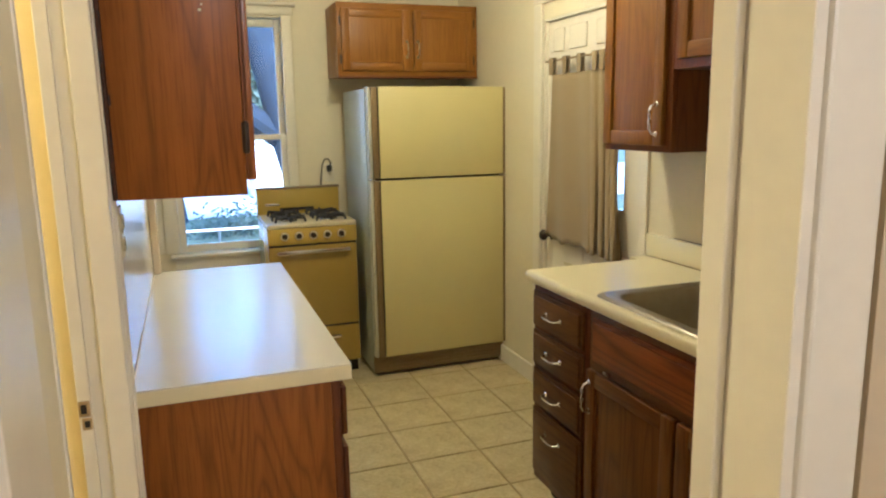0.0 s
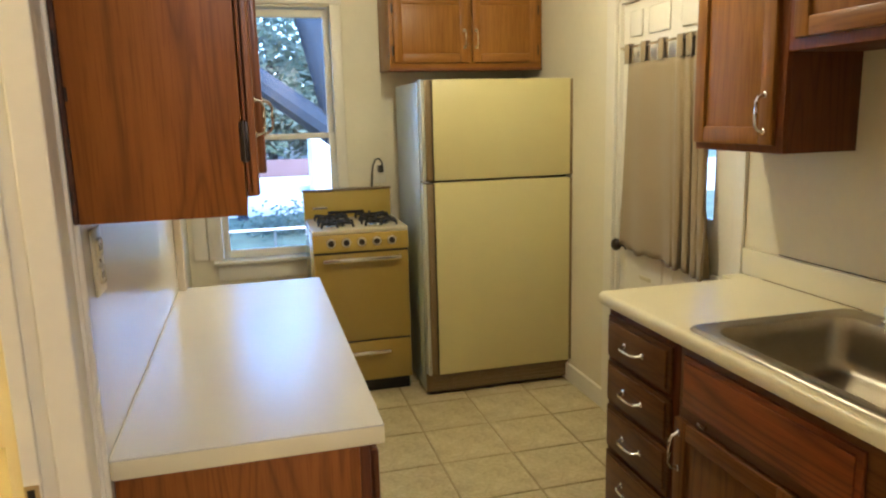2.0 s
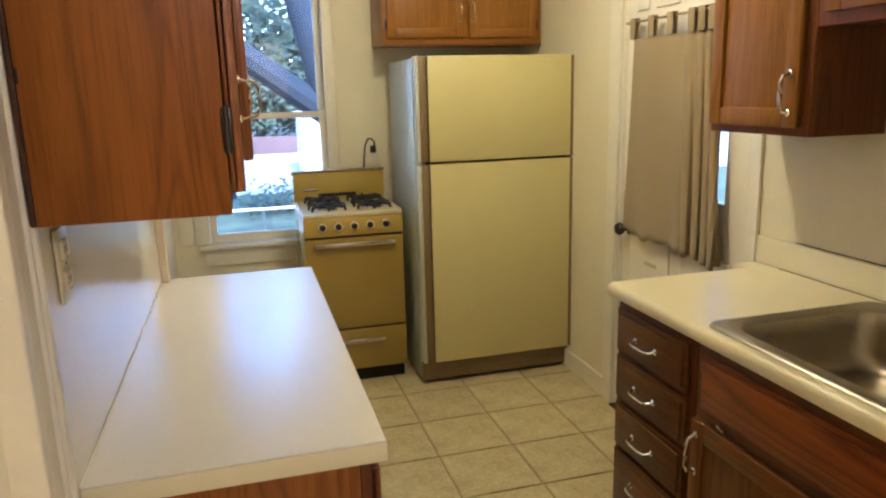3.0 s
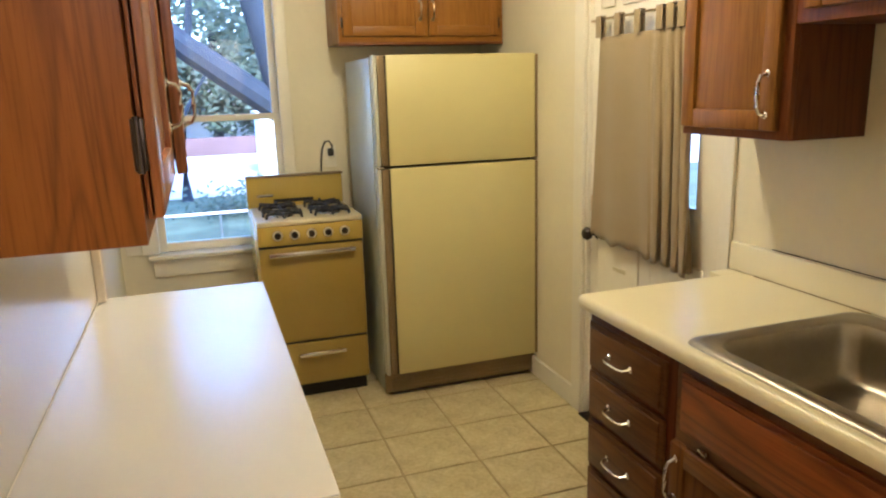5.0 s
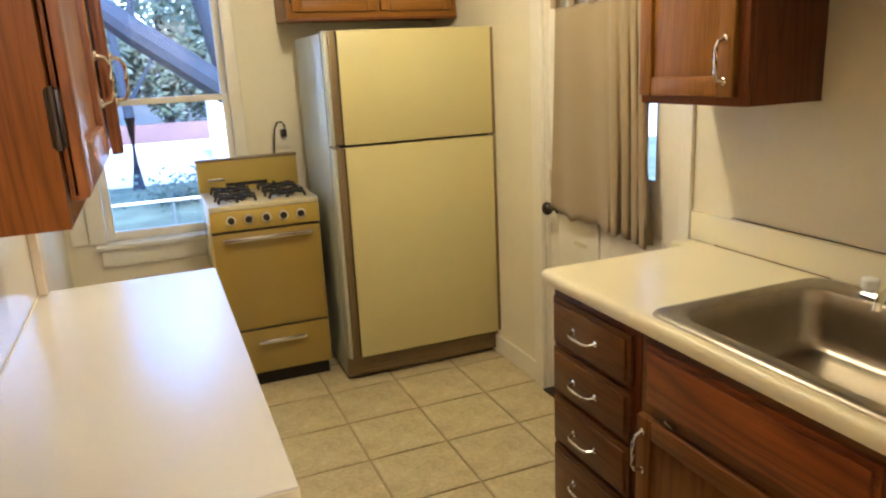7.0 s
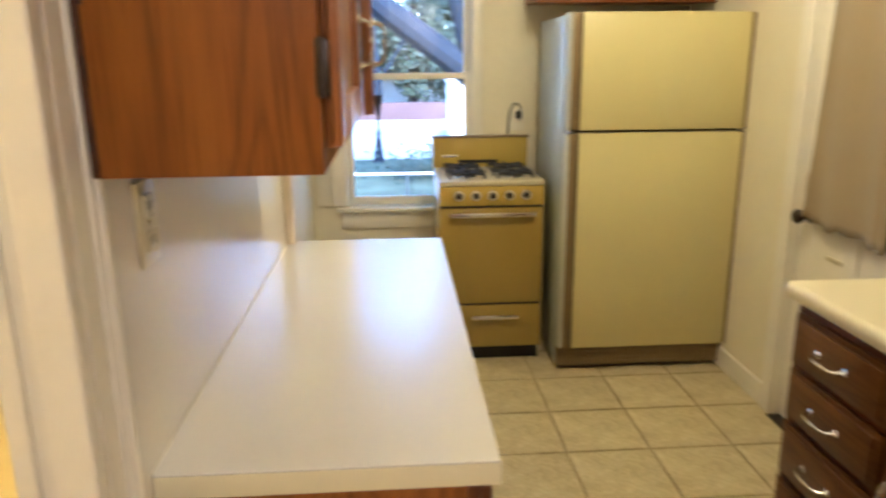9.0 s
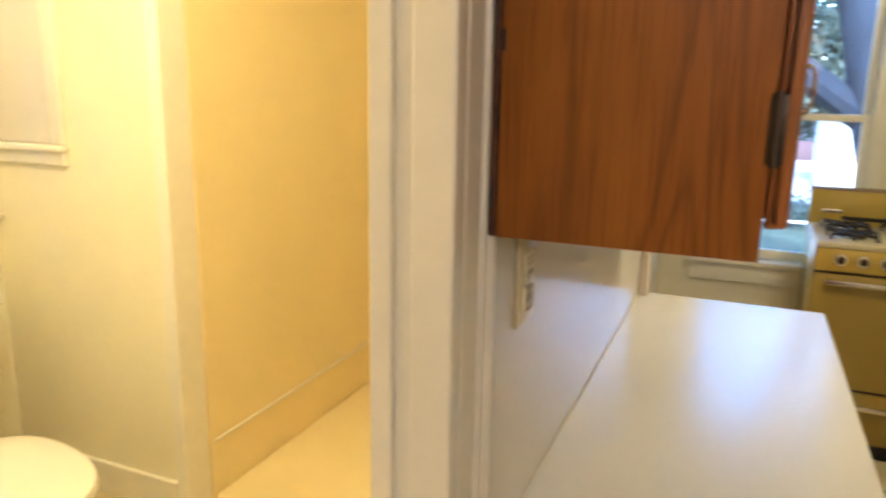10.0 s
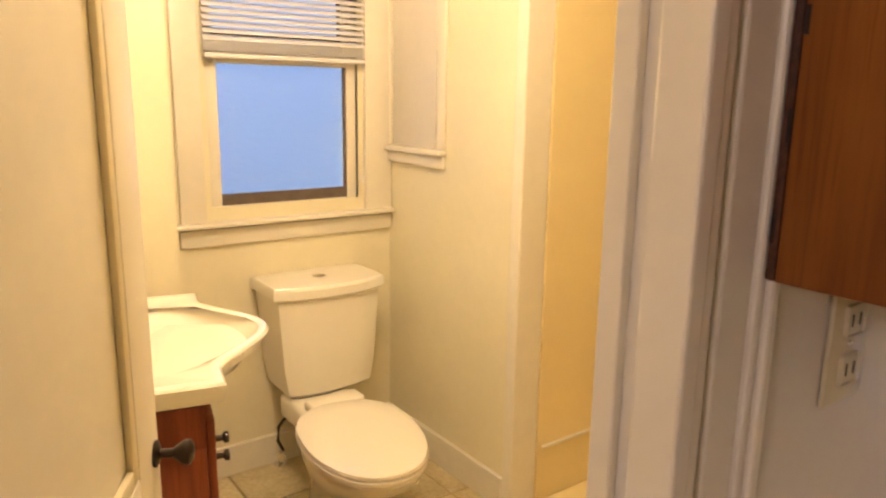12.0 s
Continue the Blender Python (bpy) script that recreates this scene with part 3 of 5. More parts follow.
lw = worktop("worktop", "long white laminate worktop with a cream edge", EDGE + 0.001, 0.326, 1.35, 2.65, 0.876, 0.914, "laminate")
bm = bmesh.new()
box(bm, EDGE + 0.001, 0.3255, 1.3502, 2.65, 0.9105, 0.9145, 0.0012, 1)
part("surface", bm, "laminate", lw)
bm = bmesh.new()
box(bm, EDGE + 0.001, 0.326, 1.35, 2.65, 0.8755, 0.9103, 0.003, 2)
part("edge_band", bm, "laminate_cream", lw, "cream laminate edge")
bm = bmesh.new()
rod(bm, [(EDGE + 0.002, 1.352, 0.916), (EDGE + 0.002, 2.65, 0.916)], 0.0014, 6)
part("caulk_line", bm, "trim", lw, "grey dirty joint at the wall")


def wall_left():
    x0, x1, y0, y1, z0, z1 = EDGE + 0.001, 0.111, 1.268, 2.29, 1.330, 2.12
    ob = thing("wall_cabinet", (x0, y0, z0), "reddish oak wall cabinet with a plain grained end panel", "cabinet")
    part("end_panel", B(x0 + 0.0185, x1, y0, y0 + 0.018, z0, z1, bevel=0.001), "side", ob)
    part("body", B(x0, x1 - 0.018, y0 + 0.0185, y1, z0, z1, bevel=0.001), "side", ob)
    part("face_frame", B(x1 - 0.0175, x1, y0 + 0.0185, y1, z0, z1, bevel=0.002), "side", ob)
    # Near-black strip stands in for the deep shade beside the casing.
    part("gap_lining", B(x0, x0 + 0.009, y0 + 0.006, y0 + 0.018, z0 + 0.002, z1), "shadow", ob)
    # Dark edge wood; the shadow cast by the casing is coloured in too.
    part("scribe_strip", B(x0 + 0.0095, x0 + 0.018, y0 - 0.0005, y0 + 0.018, z0, z1, bevel=0.003), "scribe", ob, "dark rough edge strip with the casing's shade in its colour")
    for k, (a, b, turn, hinge) in enumerate(((y0 + 0.015, y0 + 0.49, 0.0, 0), (y0 + 0.515, y1 - 0.015, -2.5, 1))):
        d = panel_door(ob, "door", "x", a, b, z0 + 0.028, z1 - 0.03, x1 + 0.0215, 1, ("oak", "oak"))
        yh = b - 0.03 if k == 0 else a + 0.03
        bail(d, "chrome", (x1 + 0.0215, yh, z0 + 0.115), (x1 + 0.0215, yh, z0 + 0.190), (0.022, 0, 0), "bright worn bail handle", radius=0.0032)
        if turn:
            d.location = Vector((x1, b, 0)) - ORIGIN[ob]
            for o in (d, *d.children):
                o.data.transform(Matrix.Translation(ORIGIN[ob] - Vector((x1, b, 0))))
            d.rotation_euler = (0, 0, radians(turn * -1))
    bm = bmesh.new()
    box(bm, x1 - 0.004, x1 + 0.010, y0 - 0.004, y0 + 0.012, z0 + 0.085, z0 + 0.145, 0.002)
    turned(bm, (x1 + 0.003, y0 - 0.003, z0 + 0.083), (0, 0, 1), [(0, 0.004), (0.064, 0.004)], 10)
    part("hinge", bm, "bronze", ob, "dark bronze hinge")
    for k, (dx, dz, w) in enumerate(((0.19, 0.355, 0.006), (0.195, 0.366, 0.004))):
        part("paint_chip", B(x0 + dx, x0 + dx + w, y0 - 0.0008, y0 + 0.0005, z0 + dz, z0 + dz + w * 0.8), "plastic", ob)
    for k in range(9):
        part("staple", B(x0 + 0.011 + 0.004 * (k % 3), x0 + 0.0145 + 0.004 * (k % 3), y0 - 0.0012, y0 + 0.0005, z0 + 0.03 + k * 0.075, z0 + 0.05 + k * 0.075 + 0.004 * (k % 2)), "bronze", ob)
    return ob


wall_left()


def fridge_cabinet():
    x0, x1, y0, z0, z1 = 0.872, W - 0.004, 3.985, 1.728, 2.145
    ob = thing("wall_cabinet", (x0, y0, z0), "honey oak two door wall cabinet over the refrigerator", "cabinet")
    part("body", B(x0, x1, y0 + 0.019, D - 0.001, z0, z1, bevel=0.001), "honey", ob)
    part("face_frame", B(x0, x1, y0, y0 + 0.0185, z0, z1, bevel=0.002), "honey_h", ob)
    m = 1.322
    for a, b, s in ((x0 + 0.022, m - 0.012, 1), (m + 0.012, x1 - 0.03, 0)):
        d = panel_door(ob, "door", "y", a, b, z0 + 0.03, z1 - 0.035, y0 - 0.0195, -1, ("honey", "honey_h"), frame_w=0.048, sunk=0.005)
        xh = b - 0.022 if s else a + 0.022
        bail(d, "brass", (xh, y0 - 0.0195, z0 + 0.11), (xh, y0 - 0.0195, z0 + 0.20), (0, -0.025, 0), "small brass handle", radius=0.0038)
        xg = a - 0.004 if s else b + 0.004
        for zz in (z0 + 0.07, z1 - 0.13):
            part("hinge", B(xg - 0.005, xg + 0.005, y0 - 0.012, y0 - 0.0005, zz, zz + 0.05, bevel=0.002), "bronze", ob)
    part("valance", B(x0 - 0.004, x1, y0 - 0.006, y0 + 0.012, z0 - 0.012, z0 - 0.0005, bevel=0.003), "frame_red", ob)


fridge_cabinet()

RX = 1.505


def wall_right():
    y0, y1, z0, z1 = 1.75, 2.14, 1.350, 2.12
    ob = thing("wall_cabinet", (RX, y0, z0), "brown oak wall cabinet with a chrome bail handle", "cabinet")
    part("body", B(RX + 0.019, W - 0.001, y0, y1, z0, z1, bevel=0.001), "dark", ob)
    part("face_frame", B(RX, RX + 0.0185, y0, y1, z0, z1, bevel=0.002), "frame_red", ob)
    d = panel_door(ob, "door", "x", y0 + 0.028, y1 - 0.012, z0 + 0.022, z1 - 0.03, RX - 0.0195, -1, ("oakr", "oakr"), frame_w=0.05)
    bail(d, "chrome", (RX - 0.0195, y0 + 0.055, z0 + 0.06), (RX - 0.0195, y0 + 0.055, z0 + 0.16), (-0.028, 0, 0), "chrome bail handle")
    part("hinge", B(RX - 0.010, RX - 0.0005, y1 - 0.010, y1 - 0.002, z0 + 0.10, z0 + 0.15, bevel=0.002), "bronze", ob)
    y0b, z0b = 0.80, 1.618
    ob = thing("wall_cabinet", (RX, y0b, z0b), "short brown oak wall cabinet over the sink", "cabinet")
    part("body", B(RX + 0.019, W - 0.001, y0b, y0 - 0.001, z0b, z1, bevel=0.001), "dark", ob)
    part("face_frame", B(RX, RX + 0.0185, y0b, y0 - 0.001, z0b, z1, bevel=0.002), "frame_red", ob)
    panel_door(ob, "door", "x", 1.290, 1.715, z0b + 0.03, z1 - 0.03, RX - 0.0195, -1, ("oakr", "oakr_h"), frame_w=0.05)
    panel_door(ob, "door", "x", 0.82, 1.265, z0b + 0.03, z1 - 0.03, RX - 0.0195, -1, ("oakr", "oakr_h"), frame_w=0.05)
    part("hinge", B(RX - 0.010, RX - 0.0005, 1.717, 1.725, z0b + 0.09, z0b + 0.14, bevel=0.002), "bronze", ob)


M["oakr"] = wood("brown_oak", (0.30, 0.135, 0.009), (0.20, 0.078, 0.005), 2, figure_depth=0.4)
M["oakr_h"] = wood("brown_oak_across", (0.30, 0.128, 0.009), (0.19, 0.072, 0.005), 1, figure_depth=0.4)
wall_right()


def base_right():
    x0, y0, y1, top = 1.182, 0.60, 2.085, 0.872
    ob = thing("base_cabinet", (x0, 1.72, 0), "dark oak drawer cabinet with four drawers and chrome handles", "cabinet")
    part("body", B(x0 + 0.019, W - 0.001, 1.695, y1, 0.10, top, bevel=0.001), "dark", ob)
    # Toe space darkness is put into this colour.
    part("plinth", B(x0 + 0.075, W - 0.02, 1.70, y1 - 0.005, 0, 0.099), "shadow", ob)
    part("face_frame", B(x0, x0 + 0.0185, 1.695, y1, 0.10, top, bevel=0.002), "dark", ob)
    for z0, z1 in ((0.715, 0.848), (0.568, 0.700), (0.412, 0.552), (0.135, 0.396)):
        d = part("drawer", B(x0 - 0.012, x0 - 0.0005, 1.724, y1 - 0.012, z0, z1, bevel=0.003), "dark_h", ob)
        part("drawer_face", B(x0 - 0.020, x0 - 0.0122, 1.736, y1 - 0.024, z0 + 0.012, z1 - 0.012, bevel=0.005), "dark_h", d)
        zm = (z0 + z1) / 2 if z0 > 0.2 else z1 - 0.07
        bail(d, "chrome", (x0 - 0.020, 1.955, zm), (x0 - 0.020, 1.855, zm), (-0.028, 0, 0), "chrome bail handle", drop=0.003, radius=0.0031)
    ob = thing("base_cabinet", (x0, y0, 0), "reddish dark oak sink cabinet with a false drawer and doors", "cabinet")
    bm = bmesh.new()
    box(bm, x0 + 0.019, W - 0.001, y0, 1.694, 0.10, 0.66)
    box(bm, x0 + 0.019, W - 0.001, y0, 0.90, 0.661, top)
    part("body", bm, "dark", ob)
    # Near-black for the shade beneath the sink cabinet.
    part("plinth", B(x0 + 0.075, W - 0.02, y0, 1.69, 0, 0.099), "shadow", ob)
    part("face_frame", B(x0, x0 + 0.0185, y0, 1.694, 0.10, top, bevel=0.002), "dark_h", ob)
    ff = part("false_front", B(x0 - 0.012, x0 - 0.0005, 1.095, 1.665, 0.705, 0.848, bevel=0.003), "redoak", ob)
    part("raised_face", B(x0 - 0.020, x0 - 0.0122, 1.108, 1.652, 0.716, 0.836, bevel=0.005), "redoak", ff)
    d = panel_door(ob, "door", "x", 1.25, 1.685, 0.13, 0.672, x0 - 0.0215, -1, ("oak_low", "oak_low_h"), frame_w=0.05)
    bail(d, "chrome", (x0 - 0.0215, 1.660, 0.635), (x0 - 0.0215, 1.660, 0.535), (-0.028, 0, 0), "chrome bail handle")
    panel_door(ob, "door", "x", 0.80, 1.235, 0.13, 0.672, x0 - 0.0195, -1, ("oak_low", "oak_low_h"), frame_w=0.05)
    part("catch", B(x0 - 0.013, x0 - 0.001, 1.57, 1.60, 0.679, 0.691, bevel=0.003), "chrome", ob)


M["redoak"] = wood("red_oak", (0.27, 0.078, 0.008), (0.12, 0.030, 0.003), 1, figure_depth=0.7, coat=0.15)
base_right()

# right worktop with the opening for the sink
rw = thing("worktop", (1.155, 0.6, 0.876), "cream laminate worktop with a rounded edge and upstand", "worktop")
SX0, SX1, SY0, SY1 = 1.215, 1.665, 1.03, 1.655
bm = bmesh.new()
profile = [(1.168, 0.874), (1.158, 0.877), (1.1545, 0.884), (1.1545, 0.898), (1.1565, 0.9055), (1.161, 0.911), (1.168, 0.914), (1.176, 0.9145), (SX0, 0.9145), (SX0, 0.874)]
loft(bm, [[(x, y, z) for x, z in profile] for y in (0.60, 2.11)])
box(bm, SX0 + 0.0002, SX1, SY1, 2.11, 0.874, 0.9145)
box(bm, SX0 + 0.0002, SX1, 0.60, SY0, 0.874, 0.9145)
box(bm, SX1 + 0.0002, W - 0.024, 0.60, 2.11, 0.874, 0.9145)
part("surface", bm, "laminate_cream", rw)
part("upstand", B(W - 0.0235, W - 0.001, 0.60, 2.175, 0.9147, 1.003, bevel=0.005), "laminate_cream", rw)
part("filler", B(W - 0.10, W - 0.024, 2.1105, 2.17, 0.874, 0.9143, bevel=0.002), "laminate_cream", rw)
bm = rod(bmesh.new(), [(W - 0.003, 0.62, 1.0035), (W - 0.003, 2.02, 1.0045)], 0.0014, 6)
part("caulk_line", bm, "bronze", rw, "thin dark joint line above the upstand")
# Brown stain and the corner's shade share one colour here.
bm = rod(bmesh.new(), [(W - 0.0245, 1.66, 0.9150), (W - 0.0245, 1.98, 0.9150), (W - 0.026, 2.06, 0.9150)], 0.0022, 6)
part("caulk_line", bm, "caulk", rw, "yellow-brown joint at the foot of the upstand, stain and corner shade in one")


def rounded(x0, x1, y0, y1, r, z, n=6):
    pts = []
    for cx, cy, a0 in ((x1 - r, y1 - r, 0), (x0 + r, y1 - r, 90), (x0 + r, y0 + r, 180), (x1 - r, y0 + r, 270)):
        for k in range(n + 1):
            a = radians(a0 + 90 * k / n)
            pts.append((cx + r * math.cos(a), cy + r * math.sin(a), z))
    return pts


def sink():
    ob = thing("sink", (1.43, 1.35, 0.915), "stainless steel kitchen sink set into the cream worktop", "sink")
    bm = bmesh.new()
    levels = [
        rounded(1.180, 1.712, 1.005, 1.690, 0.045, 0.9147), rounded(1.182, 1.710, 1.007, 1.688, 0.045, 0.9180),
        rounded(1.186, 1.706, 1.011, 1.684, 0.044, 0.9208), rounded(1.192, 1.700, 1.017, 1.678, 0.042, 0.9226), rounded(1.199, 1.693, 1.024, 1.671, 0.040, 0.9229),
        rounded(1.206, 1.687, 1.031, 1.664, 0.038, 0.9215), rounded(1.211, 1.682, 1.036, 1.659, 0.040, 0.9205),
        rounded(1.222, 1.640, 1.050, 1.640, 0.055, 0.9200), rounded(1.226, 1.636, 1.054, 1.636, 0.055, 0.9180), rounded(1.229, 1.633, 1.057, 1.633, 0.055, 0.9120),
        rounded(1.233, 1.629, 1.061, 1.629, 0.055, 0.880), rounded(1.243, 1.619, 1.071, 1.619, 0.055, 0.810), rounded(1.249, 1.613, 1.077, 1.613, 0.052, 0.789),
        rounded(1.262, 1.600, 1.090, 1.600, 0.048, 0.776), rounded(1.285, 1.577, 1.113, 1.577, 0.044, 0.7715), rounded(1.40, 1.46, 1.30, 1.36, 0.028, 0.768)]
    rings = [[bm.verts.new(p) for p in o] for o in levels]
    n = len(rings[0])
    for a, b in zip(rings, rings[1:]):
        for k in range(n):
            bm.faces.new((a[k], a[(k + 1) % n], b[(k + 1) % n], b[k]))
    bm.faces.new(rings[-1])
    bowl = part("bowl", bm, "steel", ob)
    bm = turned(bmesh.new(), (1.43, 1.33, 0.7685), (0, 0, 1), [(0, 0.045), (0.003, 0.045), (0.004, 0.036), (0.001, 0.030), (0.001, 0.004)])
    part("drain", bm, "chrome", ob)
    ob = thing("tap", (1.662, 1.43, 0.921), "chrome mixer tap with clear knobs behind the sink", "tap")
    bm = bmesh.new()
    loft(bm, [rounded(1.643, 1.683, 1.325, 1.533, 0.0195, 0.9205), rounded(1.643, 1.683, 1.325, 1.533, 0.0195, 0.930), rounded(1.648, 1.678, 1.332, 1.526, 0.0145, 0.936)])
    base = part("base", bm, "chrome", ob)
    for y in (1.350, 1.508):
        bm = turned(bmesh.new(), (1.663, y, 0.936), (0, 0, 1), [(0, 0.012), (0.004, 0.011), (0.007, 0.017), (0.012, 0.019), (0.027, 0.020), (0.033, 0.016), (0.035, 0.004)], 14)
        part("knob", bm, "clear", ob, "clear faceted knob", smooth=False)
    bm = rod(bmesh.new(), [(1.663, 1.43, 0.935), (1.663, 1.43, 0.970), (1.655, 1.428, 0.985), (1.60, 1.41, 0.982), (1.53, 1.385, 0.975), (1.515, 1.38, 0.968), (1.512, 1.379, 0.955)], [0.014, 0.013, 0.012, 0.010, 0.009, 0.009, 0.009], 12)
    part("spout", bm, "chrome", ob)


sink()


def outlet(name, place, axis, label):
    x, y, z = place
    ob = thing(name, place, label, "outlet")
    if axis == "x":
        plate = part("plate", B(x, x + 0.006, y - 0.036, y + 0.036, z - 0.058, z + 0.058, bevel=0.003), "plastic", ob)
        for s in (-0.024, 0.024):
            f = part("socket", B(x + 0.0062, x + 0.009, y - 0.017, y + 0.017, z + s - 0.015, z + s + 0.015, bevel=0.004), "plastic", plate)
            bm = bmesh.new()
            for yy in (-0.007, 0.007):
                box(bm, x + 0.0088, x + 0.0095, y + yy - 0.0015, y + yy + 0.0015, z + s - 0.006, z + s + 0.006)
            part("slot", bm, "gasket", plate)
        turned(bm := bmesh.new(), (x + 0.006, y, z), (1, 0, 0), [(0, 0.004), (0.002, 0.003)], 10)
        part("screw", bm, "chrome", plate)
    else:
        part("plate", B(x - 0.036, x + 0.036, y - 0.006, y, z - 0.058, z + 0.058, bevel=0.003), "trim", ob)
        for s in (-0.024, 0.024):
            part("socket", B(x - 0.017, x + 0.017, y - 0.009, y - 0.0062, z + s - 0.015, z + s + 0.015, bevel=0.004), "trim", ob)
    return ob


outlet("outlet", (EDGE + 0.0005, 1.437, 1.245), "x", "ivory double power outlet on the pale splash panel")
outlet("outlet", (0.845, D - 0.0005, 1.15), "y", "cream power outlet behind the stove")
cord = thing("power_cord", (0.83, D - 0.03, 1.1), "black stove cord looping into the outlet", "cord")
part("plug", box(bmesh.new(), 0.832, 0.862, D - 0.045, D - 0.0095, 1.155, 1.195, 0.006), "rubber", cord)
bm = rod(bmesh.new(), [(0.850, D - 0.045, 1.18), (0.848, D - 0.075, 1.215), (0.832, D - 0.075, 1.238), (0.812, D - 0.07, 1.235), (0.797, D - 0.06, 1.20), (0.791, D - 0.05, 1.14), (0.789, D - 0.022, 1.05), (0.789, D - 0.012, 0.95)], 0.0045, 8)
part("cable", bm, "rubber", cord)


# ---- refrigerator ----
def refrigerator():
    x0, x1, yb, yd, yf = 0.936, 1.7485, 4.19, 3.645, 3.578
    ob = thing("refrigerator", (x0, yf, 0), "almond top-freezer refrigerator with pebbled doors and grey sides", "refrigerator")
    part("cabinet", B(x0, x1, yd, yb, 0.02, 1.642, bevel=0.006), "fridge_side", ob)
    part("top_trim", B(x0, x1, yd - 0.002, yd + 0.02, 1.6425, 1.650, bevel=0.002), "fridge_trim", ob)
    part("door_gasket", B(x0 + 0.012, x1 - 0.012, yd - 0.012, yd - 0.0005, 0.13, 1.640), "gasket", ob)
    for nm, z0, z1 in (("freezer_door", 1.152, 1.650), ("door", 0.125, 1.140)):
        d = part(nm, B(x0 + 0.062, x1 - 0.0105, yf, yd - 0.0125, z0, z1, bevel=0.006), "fridge", ob)
        part("edge_strip", B(x0 + 0.003, x0 + 0.020, yf + 0.004, yd - 0.0125, z0, z1, bevel=0.003), "fridge_edge", d)
        part("edge_strip", B(x1 - 0.0095, x1 + 0.001, yf - 0.002, yf + 0.0095, z0 + 0.004, z1 - 0.004, bevel=0.002), "fridge_trim", d)
        part("handle_trim", B(x0 + 0.0205, x0 + 0.061, yf + 0.010, yd - 0.0125, z0 + 0.002, z1 - 0.002, bevel=0.003), "fridge_trim", d)
        part("hand_grip", B(x0 + 0.021, x0 + 0.036, yf - 0.004, yf + 0.0095, z0 + 0.01, z1 - 0.01, bevel=0.004), "fridge_trim", d)
        part("bead", B(x0 + 0.0565, x0 + 0.0615, yf + 0.002, yf + 0.0095, z0 + 0.002, z1 - 0.002, bevel=0.002), "gasket", d)
    part("hinge_cap", B(x0 + 0.004, x0 + 0.035, yf - 0.004, yd - 0.02, 1.1415, 1.1505, bevel=0.002), "chrome", ob)
    g = part("grille", B(x0, x1, yf + 0.035, yf + 0.060, 0.022, 0.118, bevel=0.003), "fridge_trim", ob)
    for k in range(4):
        part("slat", B(x0 + 0.03, x1 - 0.03, yf + 0.030, yf + 0.0345, 0.034 + k * 0.020, 0.044 + k * 0.020, bevel=0.0015), "fridge_trim", g)
    for x in (x0 + 0.05, x1 - 0.05):
        for y in (yf + 0.09, yb - 0.08):
            part("foot", turned(bmesh.new(), (x, y, 0), (0, 0, 1), [(0, 0.018), (0.012, 0.018), (0.021, 0.010)], 12), "rubber", ob)
    # Dark sheet painted in for the shade under the refrigerator.
    part("kick_shadow", B(x0 + 0.02, x1 - 0.02, yf + 0.062, yb - 0.02, 0.004, 0.019), "shadow", ob)


refrigerator()


